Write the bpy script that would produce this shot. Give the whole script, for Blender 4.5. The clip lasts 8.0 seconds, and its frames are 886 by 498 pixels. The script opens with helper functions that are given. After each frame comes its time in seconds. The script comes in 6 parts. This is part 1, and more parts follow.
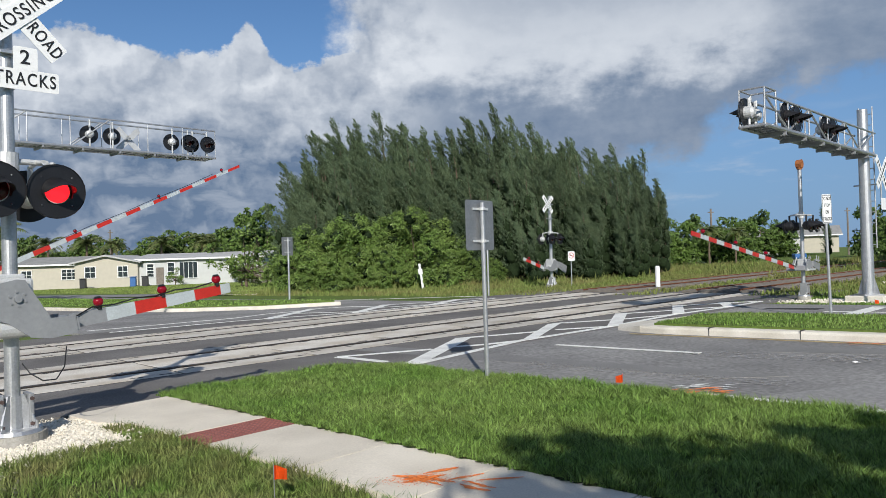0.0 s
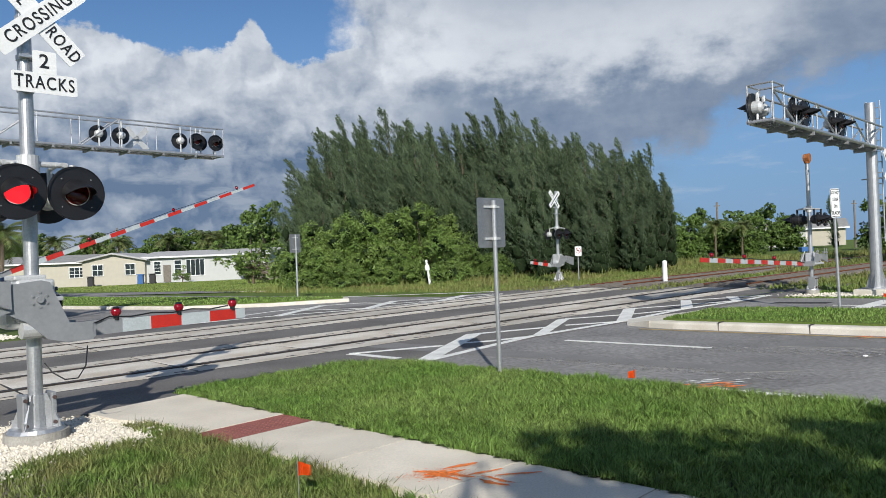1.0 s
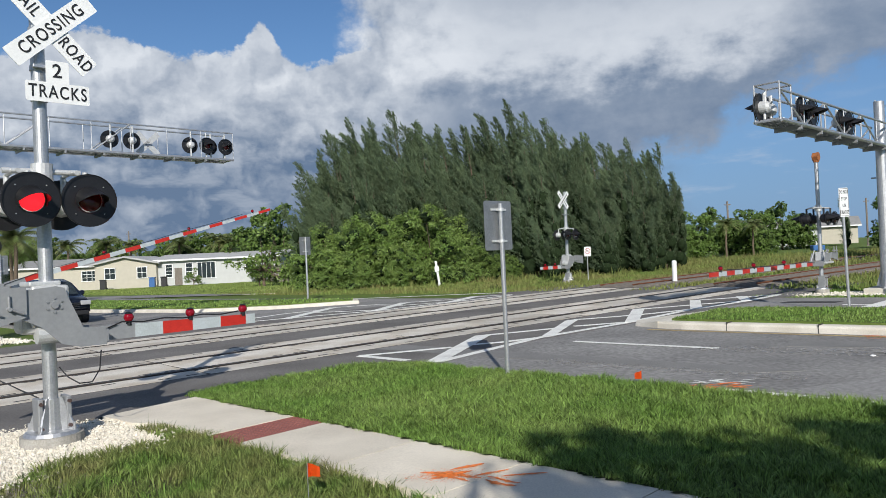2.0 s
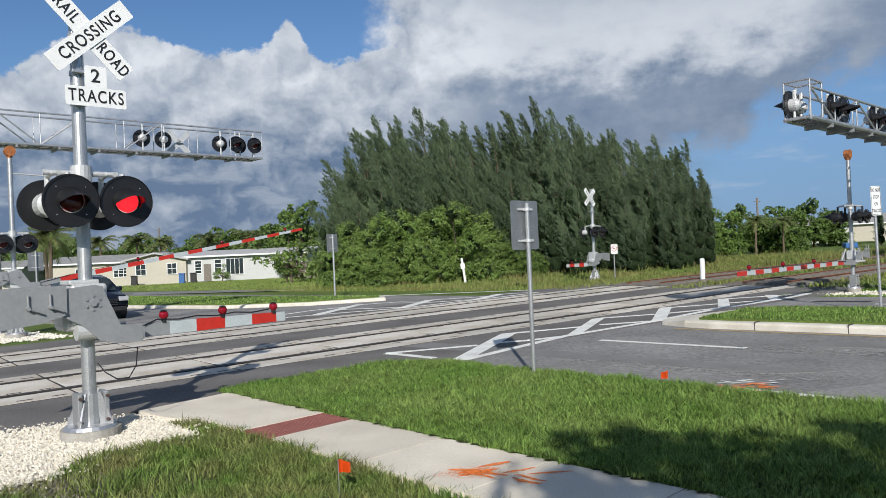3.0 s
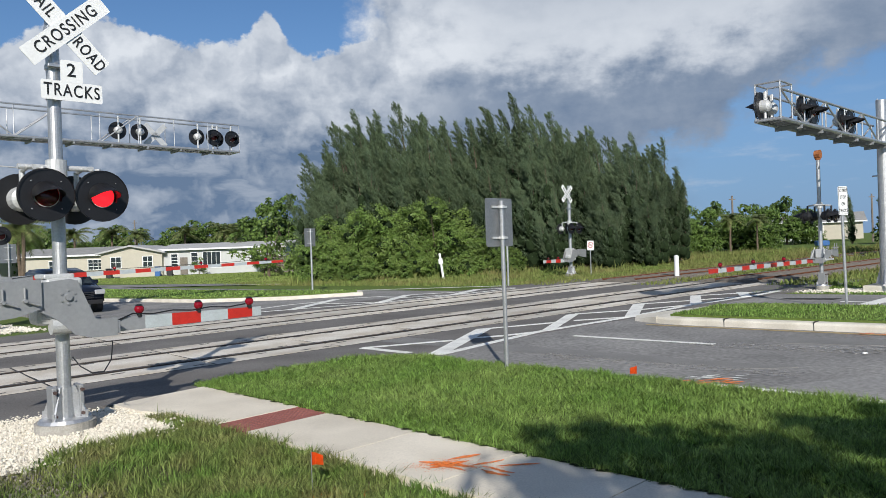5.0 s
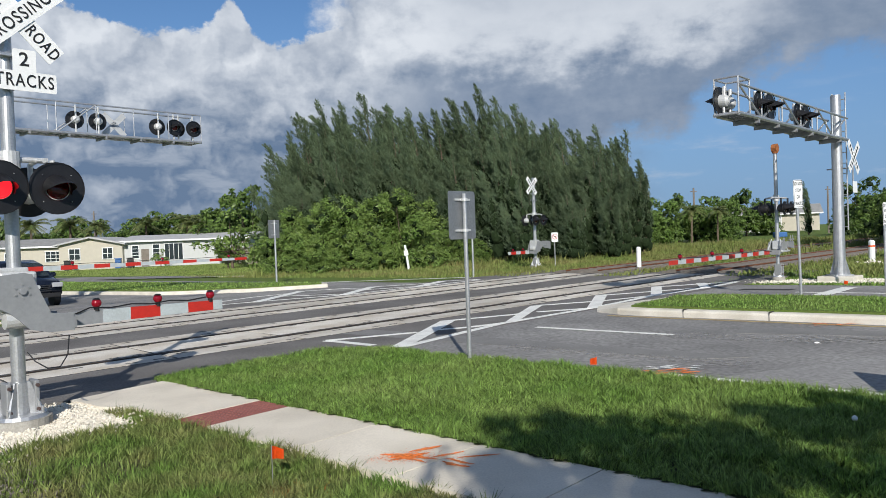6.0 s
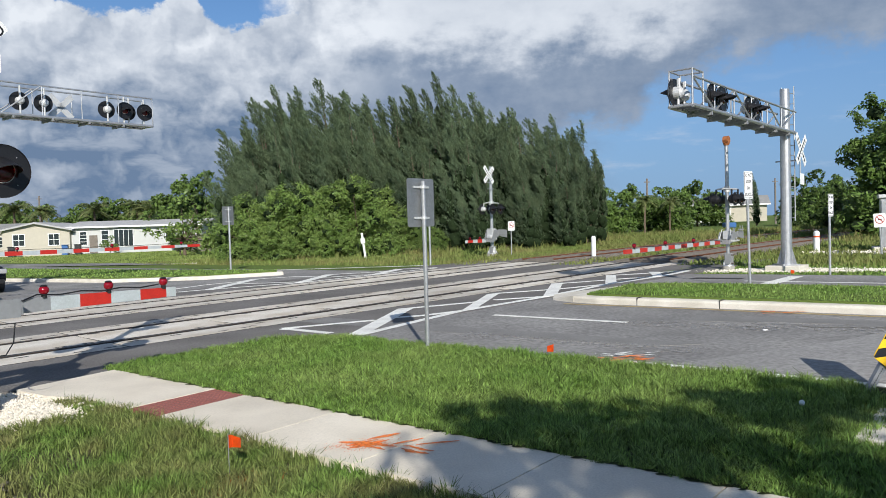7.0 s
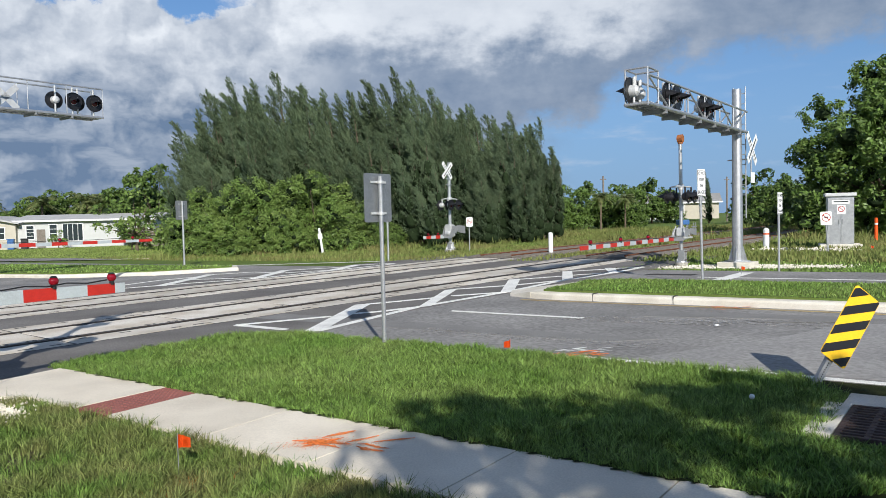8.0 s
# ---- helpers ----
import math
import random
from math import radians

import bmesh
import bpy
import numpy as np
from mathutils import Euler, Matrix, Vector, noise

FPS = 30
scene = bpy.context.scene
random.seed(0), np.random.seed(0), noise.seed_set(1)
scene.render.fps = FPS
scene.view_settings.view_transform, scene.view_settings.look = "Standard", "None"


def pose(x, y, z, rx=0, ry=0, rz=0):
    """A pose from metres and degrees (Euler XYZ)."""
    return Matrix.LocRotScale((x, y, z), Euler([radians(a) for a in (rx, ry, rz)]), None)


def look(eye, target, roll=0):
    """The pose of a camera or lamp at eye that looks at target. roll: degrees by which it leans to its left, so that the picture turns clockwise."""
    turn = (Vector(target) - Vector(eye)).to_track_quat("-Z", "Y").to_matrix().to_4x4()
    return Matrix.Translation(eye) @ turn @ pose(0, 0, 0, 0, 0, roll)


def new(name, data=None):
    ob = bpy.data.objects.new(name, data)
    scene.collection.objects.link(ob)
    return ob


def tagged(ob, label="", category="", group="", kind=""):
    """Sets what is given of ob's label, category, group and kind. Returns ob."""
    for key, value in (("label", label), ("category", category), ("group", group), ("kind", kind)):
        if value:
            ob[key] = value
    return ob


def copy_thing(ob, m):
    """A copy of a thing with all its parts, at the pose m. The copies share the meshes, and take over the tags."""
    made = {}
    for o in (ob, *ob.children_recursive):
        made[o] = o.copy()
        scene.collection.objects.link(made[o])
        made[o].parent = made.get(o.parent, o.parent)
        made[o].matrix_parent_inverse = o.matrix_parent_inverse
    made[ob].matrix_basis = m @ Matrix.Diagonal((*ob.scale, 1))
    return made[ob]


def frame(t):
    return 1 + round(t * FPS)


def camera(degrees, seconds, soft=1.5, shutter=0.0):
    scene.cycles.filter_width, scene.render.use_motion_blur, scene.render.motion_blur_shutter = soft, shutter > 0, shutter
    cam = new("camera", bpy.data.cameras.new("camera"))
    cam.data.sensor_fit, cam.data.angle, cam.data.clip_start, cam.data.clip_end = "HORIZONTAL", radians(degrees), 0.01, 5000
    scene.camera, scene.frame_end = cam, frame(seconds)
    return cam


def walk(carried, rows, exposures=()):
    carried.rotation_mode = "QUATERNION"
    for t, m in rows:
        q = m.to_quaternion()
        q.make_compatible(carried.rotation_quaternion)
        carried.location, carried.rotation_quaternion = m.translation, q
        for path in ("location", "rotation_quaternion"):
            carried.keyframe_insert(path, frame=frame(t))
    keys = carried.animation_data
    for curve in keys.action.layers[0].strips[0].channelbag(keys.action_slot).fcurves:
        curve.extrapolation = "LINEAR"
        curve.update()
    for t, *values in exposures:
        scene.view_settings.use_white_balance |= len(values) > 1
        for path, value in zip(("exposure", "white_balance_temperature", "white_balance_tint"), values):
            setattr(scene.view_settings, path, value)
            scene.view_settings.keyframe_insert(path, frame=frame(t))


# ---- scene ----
cam = camera(61.6, 8.0, soft=0.8)
PATH = [
    (0, look((0.267, 0.352, 1.631), (0.227, 2.351, 1.658), -1.74)),
    (0.5, look((0.248, 0.267, 1.648), (0.197, 2.266, 1.664), -1.94)),
    (1, look((0.175, 0.255, 1.664), (0.121, 2.254, 1.679), -2.14)),
    (1.5, look((0.215, 0.220, 1.674), (0.155, 2.219, 1.693), -2.34)),
    (3, look((0.204, 0.059, 1.728), (0.054, 2.053, 1.740), -2.44)),
    (3.5, look((0.270, 0.023, 1.739), (0.100, 2.016, 1.746), -2.24)),
    (4, look((0.308, -0.015, 1.743), (0.145, 1.978, 1.745), -2.14)),
    (5.5, look((0.246, -0.084, 1.757), (0.198, 1.915, 1.744), -2.04)),
    (6, look((0.307, -0.094, 1.766), (0.303, 1.906, 1.735), -2.04)),
    (6.5, look((0.297, -0.079, 1.757), (0.347, 1.919, 1.708), -1.94)),
    (7, look((0.278, -0.075, 1.757), (0.390, 1.920, 1.691), -1.64)),
    (7.5, look((0.279, -0.062, 1.759), (0.453, 1.928, 1.681), -1.44)),
    (8, look((0.298, -0.026, 1.753), (0.521, 1.960, 1.673), -1.34)),
]
walk(cam, PATH, exposures=[(0, -0.04), (6.0, -0.02), (6.6, 0.08), (7.2, 0.13), (8.0, 0.15)])

# ---- light ----
SUN_EL, SUN_AZ = radians(29), radians(175)   # the sun stands behind the camera, azimuth from north (+y), clockwise
world = bpy.data.worlds.new("sky")
scene.world = world
world.use_nodes = True


def build_sky():
    nt = world.node_tree
    n = nt.nodes
    n.clear()
    L = nt.links.new

    def math_node(op, a, b=None, c=None, clamp=False):
        m = n.new("ShaderNodeMath")
        m.operation, m.use_clamp = op, clamp
        for k, v in enumerate((a, b, c)):
            if v is None:
                continue
            if isinstance(v, (int, float)):
                m.inputs[k].default_value = v
            else:
                L(v, m.inputs[k])
        return m.outputs[0]

    def ramp(v, lo, hi):
        m = n.new("ShaderNodeMapRange")
        m.interpolation_type = "SMOOTHSTEP"
        L(v, m.inputs[0])
        m.inputs[1].default_value, m.inputs[2].default_value = lo, hi
        return m.outputs[0]

    def mixc(f, a, b):
        m = n.new("ShaderNodeMix")
        m.data_type = "RGBA"
        L(f, m.inputs[0])
        for k, v in ((6, a), (7, b)):
            if isinstance(v, tuple):
                m.inputs[k].default_value = (*v, 1)
            else:
                L(v, m.inputs[k])
        return m.outputs[2]

    sky = n.new("ShaderNodeTexSky")
    sky.sky_type, sky.sun_disc = "NISHITA", False
    sky.sun_elevation, sky.sun_rotation = SUN_EL, SUN_AZ
    sky.air_density, sky.dust_density, sky.ozone_density = 1.0, 0.6, 1.2
    co = n.new("ShaderNodeTexCoord")
    sep = n.new("ShaderNodeSeparateXYZ")
    L(co.outputs["Generated"], sep.inputs[0])
    x, y, z = sep.outputs
    # the clouds lie on a dome: azimuth and elevation in degrees
    az = math_node("MULTIPLY", math_node("ARCTAN2", x, y), 57.2958)
    el = math_node("MULTIPLY", math_node("ARCSINE", z), 57.2958)
    comb = n.new("ShaderNodeCombineXYZ")
    L(az, comb.inputs[0])
    L(el, comb.inputs[1])

    def shifted(dx, dy, sx=1.0, sy=1.0):
        mp = n.new("ShaderNodeMapping")
        L(comb.outputs[0], mp.inputs[0])
        mp.inputs[1].default_value, mp.inputs[3].default_value = (dx, dy, 0), (sx, sy, 1)
        return mp.outputs[0]

    def noise_tex(vec, scale, detail, rough):
        t = n.new("ShaderNodeTexNoise")
        t.noise_dimensions = "2D"
        L(vec, t.inputs["Vector"])
        t.inputs["Scale"].default_value, t.inputs["Detail"].default_value, t.inputs["Roughness"].default_value = scale, detail, rough
        return t

    # billows: rounded heads of three sizes, bent by a coarse noise
    bend = noise_tex(shifted(4, 9), 0.35, 4, 0.55)

    def billow(dx, dy, scale=0.21):
        v = n.new("ShaderNodeVectorMath")
        v.operation = "MULTIPLY_ADD"
        L(bend.outputs["Color"], v.inputs[0])
        v.inputs[1].default_value = (3.2, 3.2, 0)
        L(shifted(dx, dy), v.inputs[2])
        t = n.new("ShaderNodeTexVoronoi")
        t.voronoi_dimensions, t.feature, t.normalize = "2D", "SMOOTH_F1", True
        L(v.outputs[0], t.inputs["Vector"])
        t.inputs["Scale"].default_value, t.inputs["Detail"].default_value, t.inputs["Roughness"].default_value = scale, 3.0, 0.5
        t.inputs["Smoothness"].default_value = 0.45
        return math_node("SUBTRACT", 1.0, t.outputs["Distance"])

    def bump_at(at, width, height):
        d = math_node("DIVIDE", math_node("SUBTRACT", az, at), width)
        return math_node("MULTIPLY", math_node("EXPONENT", math_node("MULTIPLY", math_node("MULTIPLY", d, d), -1.0)), height)

    puff = billow(0, 0)
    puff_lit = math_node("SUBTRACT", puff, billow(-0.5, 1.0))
    big = noise_tex(shifted(3.1, 2.2, 1.0, 1.5), 0.09, 6, 0.55).outputs[0]
    mid = noise_tex(shifted(7.7, 5.4, 1.0, 1.6), 0.26, 8, 0.58).outputs[0]
    fine = noise_tex(shifted(2.4, 8.1, 1.0, 1.3), 1.1, 8, 0.62).outputs[0]

    def about(v, k):
        return math_node("MULTIPLY", math_node("SUBTRACT", v, 0.5), k)

    ragged = math_node("ADD", about(mid, 4.0), about(fine, 1.6))
    # bank of cumulus: its top rises in one tall head and falls away to the west
    top = math_node("ADD", 14.6, bump_at(-15.4, 1.15, 2.6))
    for at, wd, ht in ((-27.5, 3.5, 1.6), (-20.5, 3.0, 0.3), (-11.0, 2.0, -0.5), (-5.0, 3.5, 1.4), (-38.0, 5.0, -2.5)):
        top = math_node("ADD", top, bump_at(at, wd, ht))
    cum = ramp(math_node("ADD", math_node("SUBTRACT", top, el), math_node("ADD", about(puff, 3.4), about(fine, 1.3))), -0.05, 0.5)
    cum = math_node("MULTIPLY", cum, ramp(math_node("ADD", az, ragged), 17, 9))
    # grey deck overhead with its lower rim; faded out above the view to dim the fill
    rim = math_node("ADD", math_node("ADD", math_node("MULTIPLY", ramp(az, 17.6, 19.6), 2.2), math_node("MULTIPLY", ramp(az, 19, 26), 2.2)), 6.9)
    rim = math_node("SUBTRACT", rim, math_node("MULTIPLY", ramp(az, 13, 8), 14))
    above = math_node("SUBTRACT", el, rim)
    deck = ramp(math_node("ADD", above, ragged), -0.9, 1.5)
    deck = math_node("MULTIPLY", deck, ramp(math_node("ADD", az, math_node("ADD", math_node("MULTIPLY", ragged, 0.9), about(puff, 2.5))), -9.2, -6.4))
    deck = math_node("MULTIPLY", deck, ramp(az, 100, 60))
    deck = math_node("MULTIPLY", deck, ramp(math_node("ADD", el, about(big, 40)), 36, 26))
    cover = math_node("MAXIMUM", cum, deck)
    # wisps low over the horizon
    wisp = math_node("MULTIPLY", ramp(noise_tex(shifted(1.5, 3.0, 0.35, 1.6), 0.5, 6, 0.6).outputs[0], 0.54, 0.78), ramp(el, 12, 5))
    # cumulus: white heads, blue-grey foot; billows' upper sides painted brighter, as if sunlit
    lit = math_node("ADD", math_node("MULTIPLY", ramp(math_node("ADD", el, about(mid, 6)), 5.5, 13.5), 0.58), -0.04)
    lit = math_node("ADD", lit, math_node("ADD", math_node("MULTIPLY", puff_lit, 1.25), about(puff, 0.55)))
    lit = math_node("ADD", lit, math_node("ADD", about(mid, 0.55), about(fine, 0.16)))
    low_streak = math_node("MULTIPLY", ramp(noise_tex(shifted(6.0, 1.0, 0.4, 1.5), 0.33, 5, 0.55).outputs[0], 0.52, 0.72), 0.32)
    lit = math_node("MAXIMUM", lit, low_streak)
    # deck: pale middle, dark rim and dark east end
    deck_lit = math_node("MULTIPLY", math_node("MULTIPLY", ramp(math_node("ADD", el, about(mid, 7)), 11.0, 15.0), ramp(math_node("ADD", az, about(big, 14)), 27, 18)), 0.62)
    deck_lit = math_node("MULTIPLY", deck_lit, math_node("SUBTRACT", 1.0, math_node("MULTIPLY", ramp(math_node("ADD", el, about(mid, 6)), 16.0, 19.5), 0.5)))
    west = math_node("MULTIPLY", bump_at(-4.0, 5.0, 0.22), ramp(el, 8, 13))
    deck_lit = math_node("ADD", math_node("ADD", deck_lit, west), math_node("ADD", 0.16, math_node("ADD", about(mid, 0.42), math_node("MULTIPLY", puff_lit, 0.10))))
    onlydeck = ramp(math_node("ADD", az, about(mid, 10)), -7, 0)
    mixl = n.new("ShaderNodeMix")
    mixl.clamp_factor = True
    L(onlydeck, mixl.inputs[0]); L(lit, mixl.inputs[2]); L(deck_lit, mixl.inputs[3])
    shade = math_node("ADD", mixl.outputs[0], 0.0, clamp=True)
    cloud = mixc(shade, (0.140, 0.210, 0.330), (0.74, 0.785, 0.85))
    skyc = n.new("ShaderNodeVectorMath")
    skyc.operation = "SCALE"
    L(sky.outputs[0], skyc.inputs[0])
    skyc.inputs[3].default_value = SKY
    tint = n.new("ShaderNodeVectorMath")
    tint.operation = "MULTIPLY"
    L(skyc.outputs[0], tint.inputs[0])
    tint.inputs[1].default_value = (0.51, 0.71, 0.94)
    hazy = math_node("MULTIPLY", ramp(el, 20, 0), 0.8)
    clear = mixc(math_node("MULTIPLY", wisp, 0.35), mixc(hazy, tint.outputs[0], (0.185, 0.32, 0.575)), (0.50, 0.58, 0.70))
    # unseen grey added high in the sky to make the shadow fill less blue
    fill_grey = math_node("MULTIPLY", ramp(math_node("ADD", el, about(big, 20)), 20, 45), 0.35)
    out = mixc(cover, mixc(fill_grey, clear, (0.24, 0.26, 0.29)), cloud)
    bg = n.new("ShaderNodeBackground")
    L(out, bg.inputs[0])
    bg.inputs[1].default_value = 1.0
    o = n.new("ShaderNodeOutputWorld")
    L(bg.outputs[0], o.inputs[0])


SKY = 0.105
build_sky()
sun = new("sun", bpy.data.lights.new("sun", "SUN"))
sun.data.energy, sun.data.angle, sun.data.color = 4.9, radians(0.55), (1.0, 0.955, 0.88)
sun.matrix_world = look((0, 0, 50), Vector((0, 0, 50)) - Vector((math.sin(SUN_AZ) * math.cos(SUN_EL), math.cos(SUN_AZ) * math.cos(SUN_EL), math.sin(SUN_EL))))
scene.view_settings.exposure = 0.0

# ---- helpers of the scene ----
UP = Vector((0, 0, 1))


def gz(x, y=0):
    """The height of the land: it climbs gently towards +x."""
    return 0.9 * math.tanh(x / 60)


E_, Q_ = Vector((0.7314, -0.6820)), Vector((0.6820, 0.7314))     # along the street, across it
D_, N_ = Vector((0.7314, 0.6820)), Vector((-0.6820, 0.7314))     # along the rails, across them


def st(e, q):
    v = E_ * e + Q_ * q
    return v.x, v.y


def rl(m, n):
    v = D_ * m + N_ * n
    return v.x, v.y


def link(name, bm, mat, parent=None, label="", smooth=False):
    me = bpy.data.meshes.new(name)
    bm.to_mesh(me)
    bm.free()
    for m in (mat if isinstance(mat, (list, tuple)) else [mat]):
        me.materials.append(m)
    if smooth:
        me.shade_smooth()
    ob = new(name, me)
    if parent:
        ob.parent = parent
    if label:
        ob["label"] = label
    return ob


part = link


def thing(name, x, y, z, rz, label, category, group="", kind=""):
    ob = new(name)
    ob.matrix_basis = pose(x, y, z, 0, 0, rz)
    return tagged(ob, label, category, group, kind)


def box(bm, c, s, rot=None, bevel=0.0):
    g = bmesh.ops.create_cube(bm, size=1)
    m = Matrix.Translation(c) @ (rot or Matrix()) @ Matrix.Diagonal((*s, 1))
    bmesh.ops.transform(bm, matrix=m, verts=g["verts"])
    if bevel:
        es = list({e for v in g["verts"] for e in v.link_edges})
        bmesh.ops.bevel(bm, geom=es, offset=bevel, segments=2, affect="EDGES", profile=0.5)
    return bm


def rod(bm, a, b, r0, r1=None, seg=12, caps=True):
    a, b = Vector(a), Vector(b)
    d = b - a
    g = bmesh.ops.create_cone(bm, cap_ends=caps, segments=seg, radius1=r0, radius2=r0 if r1 is None else r1, depth=d.length)
    m = Matrix.Translation((a + b) / 2) @ d.to_track_quat("Z", "Y").to_matrix().to_4x4()
    bmesh.ops.transform(bm, matrix=m, verts=g["verts"])
    return bm


def tube(bm, pts, r, seg=6):
    """A bent cable through points, in one piece."""
    rings = []
    for i, p in enumerate(pts):
        d = (Vector(pts[min(i + 1, len(pts) - 1)]) - Vector(pts[max(i - 1, 0)])).normalized()
        u = d.cross(Vector((0, 1, 0))).normalized()
        w = d.cross(u)
        rings.append([bm.verts.new(Vector(p) + (u * math.cos(2 * math.pi * k / seg) + w * math.sin(2 * math.pi * k / seg)) * r) for k in range(seg)])
    for a, b in zip(rings, rings[1:]):
        for k in range(seg):
            bm.faces.new((a[k], a[(k + 1) % seg], b[(k + 1) % seg], b[k]))
    bm.faces.new(rings[0])
    bm.faces.new(rings[-1])
    bmesh.ops.recalc_face_normals(bm, faces=bm.faces)
    return bm


def plate(bm, pts, h, axis=UP):
    """A slab: the outline pts (3D), thickened by h along axis."""
    lo = [bm.verts.new(p) for p in pts]
    hi = [bm.verts.new(Vector(p) + Vector(axis) * h) for p in pts]
    bm.faces.new(hi)
    bm.faces.new(lo[::-1])
    k = len(pts)
    for i in range(k):
        bm.faces.new((lo[i], lo[(i + 1) % k], hi[(i + 1) % k], hi[i]))
    bmesh.ops.recalc_face_normals(bm, faces=bm.faces)
    return bm


def B():
    return bmesh.new()


def ground_slab(bm, pts, top, thick=0.1):
    """A slab on the land from an outline (x, y), its top that far over the land."""
    return plate(bm, [(x, y, gz(x) + top - thick) for x, y in pts], thick)


def soup(name, verts, faces, mat, parent=None, label=""):
    me = bpy.data.meshes.new(name)
    me.from_pydata(verts, [], faces)
    me.materials.append(mat)
    ob = new(name, me)
    if parent:
        ob.parent = parent
    if label:
        ob["label"] = label
    return ob


# ---- materials ----
def material(name, base, rough=0.6, metal=0.0, var=0.25, scale=6.0, fine=60.0, bump=0.0, second=None, blotch=0.5,
             translucent=0.0, island=0.0, object_random=0.0, emit=None, spec=0.5):
    """A painted, mineral or leafy surface: two scales of noise over the base colour, with relief."""
    mt = bpy.data.materials.new(name)
    mt.use_nodes = True
    nt = mt.node_tree
    n, L = nt.nodes, nt.links.new
    b = n["Principled BSDF"]
    b.inputs["Roughness"].default_value, b.inputs["Metallic"].default_value = rough, metal
    b.inputs["Specular IOR Level"].default_value = spec
    co = n.new("ShaderNodeTexCoord")
    n1, n2 = n.new("ShaderNodeTexNoise"), n.new("ShaderNodeTexNoise")
    for t, s, d in ((n1, scale, 5), (n2, fine, 3)):
        L(co.outputs["Object"], t.inputs["Vector"])
        t.inputs["Scale"].default_value, t.inputs["Detail"].default_value = s, d
    mix = n.new("ShaderNodeMix")
    mix.data_type = "RGBA"
    second = second or tuple(c * (1 - var) for c in base)
    mix.inputs[6].default_value, mix.inputs[7].default_value = (*base, 1), (*second, 1)
    r = n.new("ShaderNodeMapRange")
    L(n1.outputs[0], r.inputs[0])
    r.inputs[1].default_value, r.inputs[2].default_value = blotch - 0.17, blotch + 0.17
    L(r.outputs[0], mix.inputs[0])
    hsv = n.new("ShaderNodeHueSaturation")
    L(mix.outputs[2], hsv.inputs["Color"])
    r2 = n.new("ShaderNodeMapRange")
    L(n2.outputs[0], r2.inputs[0])
    r2.inputs[1].default_value, r2.inputs[2].default_value = 0.3, 0.7
    r2.inputs[3].default_value, r2.inputs[4].default_value = 1 - var * 0.7, 1 + var * 0.7
    value = r2.outputs[0]
    for amount, kind, out in ((island, "ShaderNodeNewGeometry", "Random Per Island"), (object_random, "ShaderNodeObjectInfo", "Random")):
        if amount:
            g = n.new(kind)
            r3 = n.new("ShaderNodeMapRange")
            L(g.outputs[out], r3.inputs[0])
            r3.inputs[3].default_value, r3.inputs[4].default_value = 1 - amount, 1 + amount
            mu = n.new("ShaderNodeMath")
            mu.operation = "MULTIPLY"
            L(value, mu.inputs[0])
            L(r3.outputs[0], mu.inputs[1])
            value = mu.outputs[0]
    L(value, hsv.inputs["Value"])
    L(hsv.outputs[0], b.inputs["Base Color"])
    if bump:
        bp = n.new("ShaderNodeBump")
        bp.inputs["Strength"].default_value, bp.inputs["Distance"].default_value = 0.6, bump
        L(n2.outputs[0], bp.inputs["Height"])
        L(bp.outputs[0], b.inputs["Normal"])
    if emit:
        b.inputs["Emission Color"].default_value, b.inputs["Emission Strength"].default_value = (*emit[0], 1), emit[1]
    if translucent:
        tr = n.new("ShaderNodeBsdfTranslucent")
        L(hsv.outputs[0], tr.inputs[0])
        ms = n.new("ShaderNodeMixShader")
        ms.inputs[0].default_value = translucent
        L(b.outputs[0], ms.inputs[1])
        L(tr.outputs[0], ms.inputs[2])
        L(ms.outputs[0], n["Material Output"].inputs[0])
    return mt


GRASS = material("lawn_soil", (0.11, 0.18, 0.035), 0.9, var=0.4, scale=1.1, fine=45, bump=0.03, second=(0.12, 0.155, 0.04), spec=0.2)
BLADE = material("grass_blade", (0.160, 0.275, 0.056), 0.5, var=0.34, scale=0.8, fine=7, second=(0.230, 0.322, 0.088), translucent=0.28, island=0.7, spec=0.25)
FAR_BLADE = material("far_lawn_blade", (0.20, 0.28, 0.065), 0.7, var=0.35, scale=0.25, fine=3, second=(0.26, 0.31, 0.10), translucent=0.2, island=0.35, spec=0.2)
TINTED = material("tinted_grass", (0.42, 0.19, 0.05), 0.7, var=0.3, island=0.4, translucent=0.2, spec=0.2)
MEADOW = material("rough_grass", (0.17, 0.24, 0.06), 0.8, var=0.35, scale=0.35, fine=4, second=(0.22, 0.21, 0.08), translucent=0.2, island=0.3, spec=0.2)
ASPHALT = material("asphalt", (0.285, 0.278, 0.268), 0.85, var=0.40, scale=0.6, fine=15, bump=0.008, second=(0.195, 0.190, 0.185), spec=0.3)
APRON = material("dark_asphalt", (0.190, 0.180, 0.170), 0.85, var=0.36, scale=0.7, fine=38, bump=0.006, second=(0.130, 0.122, 0.115), spec=0.3)
SOIL = material("dark_lawn_soil", (0.040, 0.050, 0.018), 0.95, var=0.4, scale=3, fine=45, bump=0.02, spec=0.1)
DIRT = material("sandy_dirt", (0.13, 0.115, 0.075), 0.95, var=0.4, scale=3, fine=50, bump=0.02, second=(0.07, 0.075, 0.035), spec=0.1)
BANK = material("bank_grass_blade", (0.140, 0.235, 0.050), 0.6, var=0.3, scale=1.6, fine=9, second=(0.235, 0.235, 0.09), translucent=0.25, island=0.65, spec=0.2)
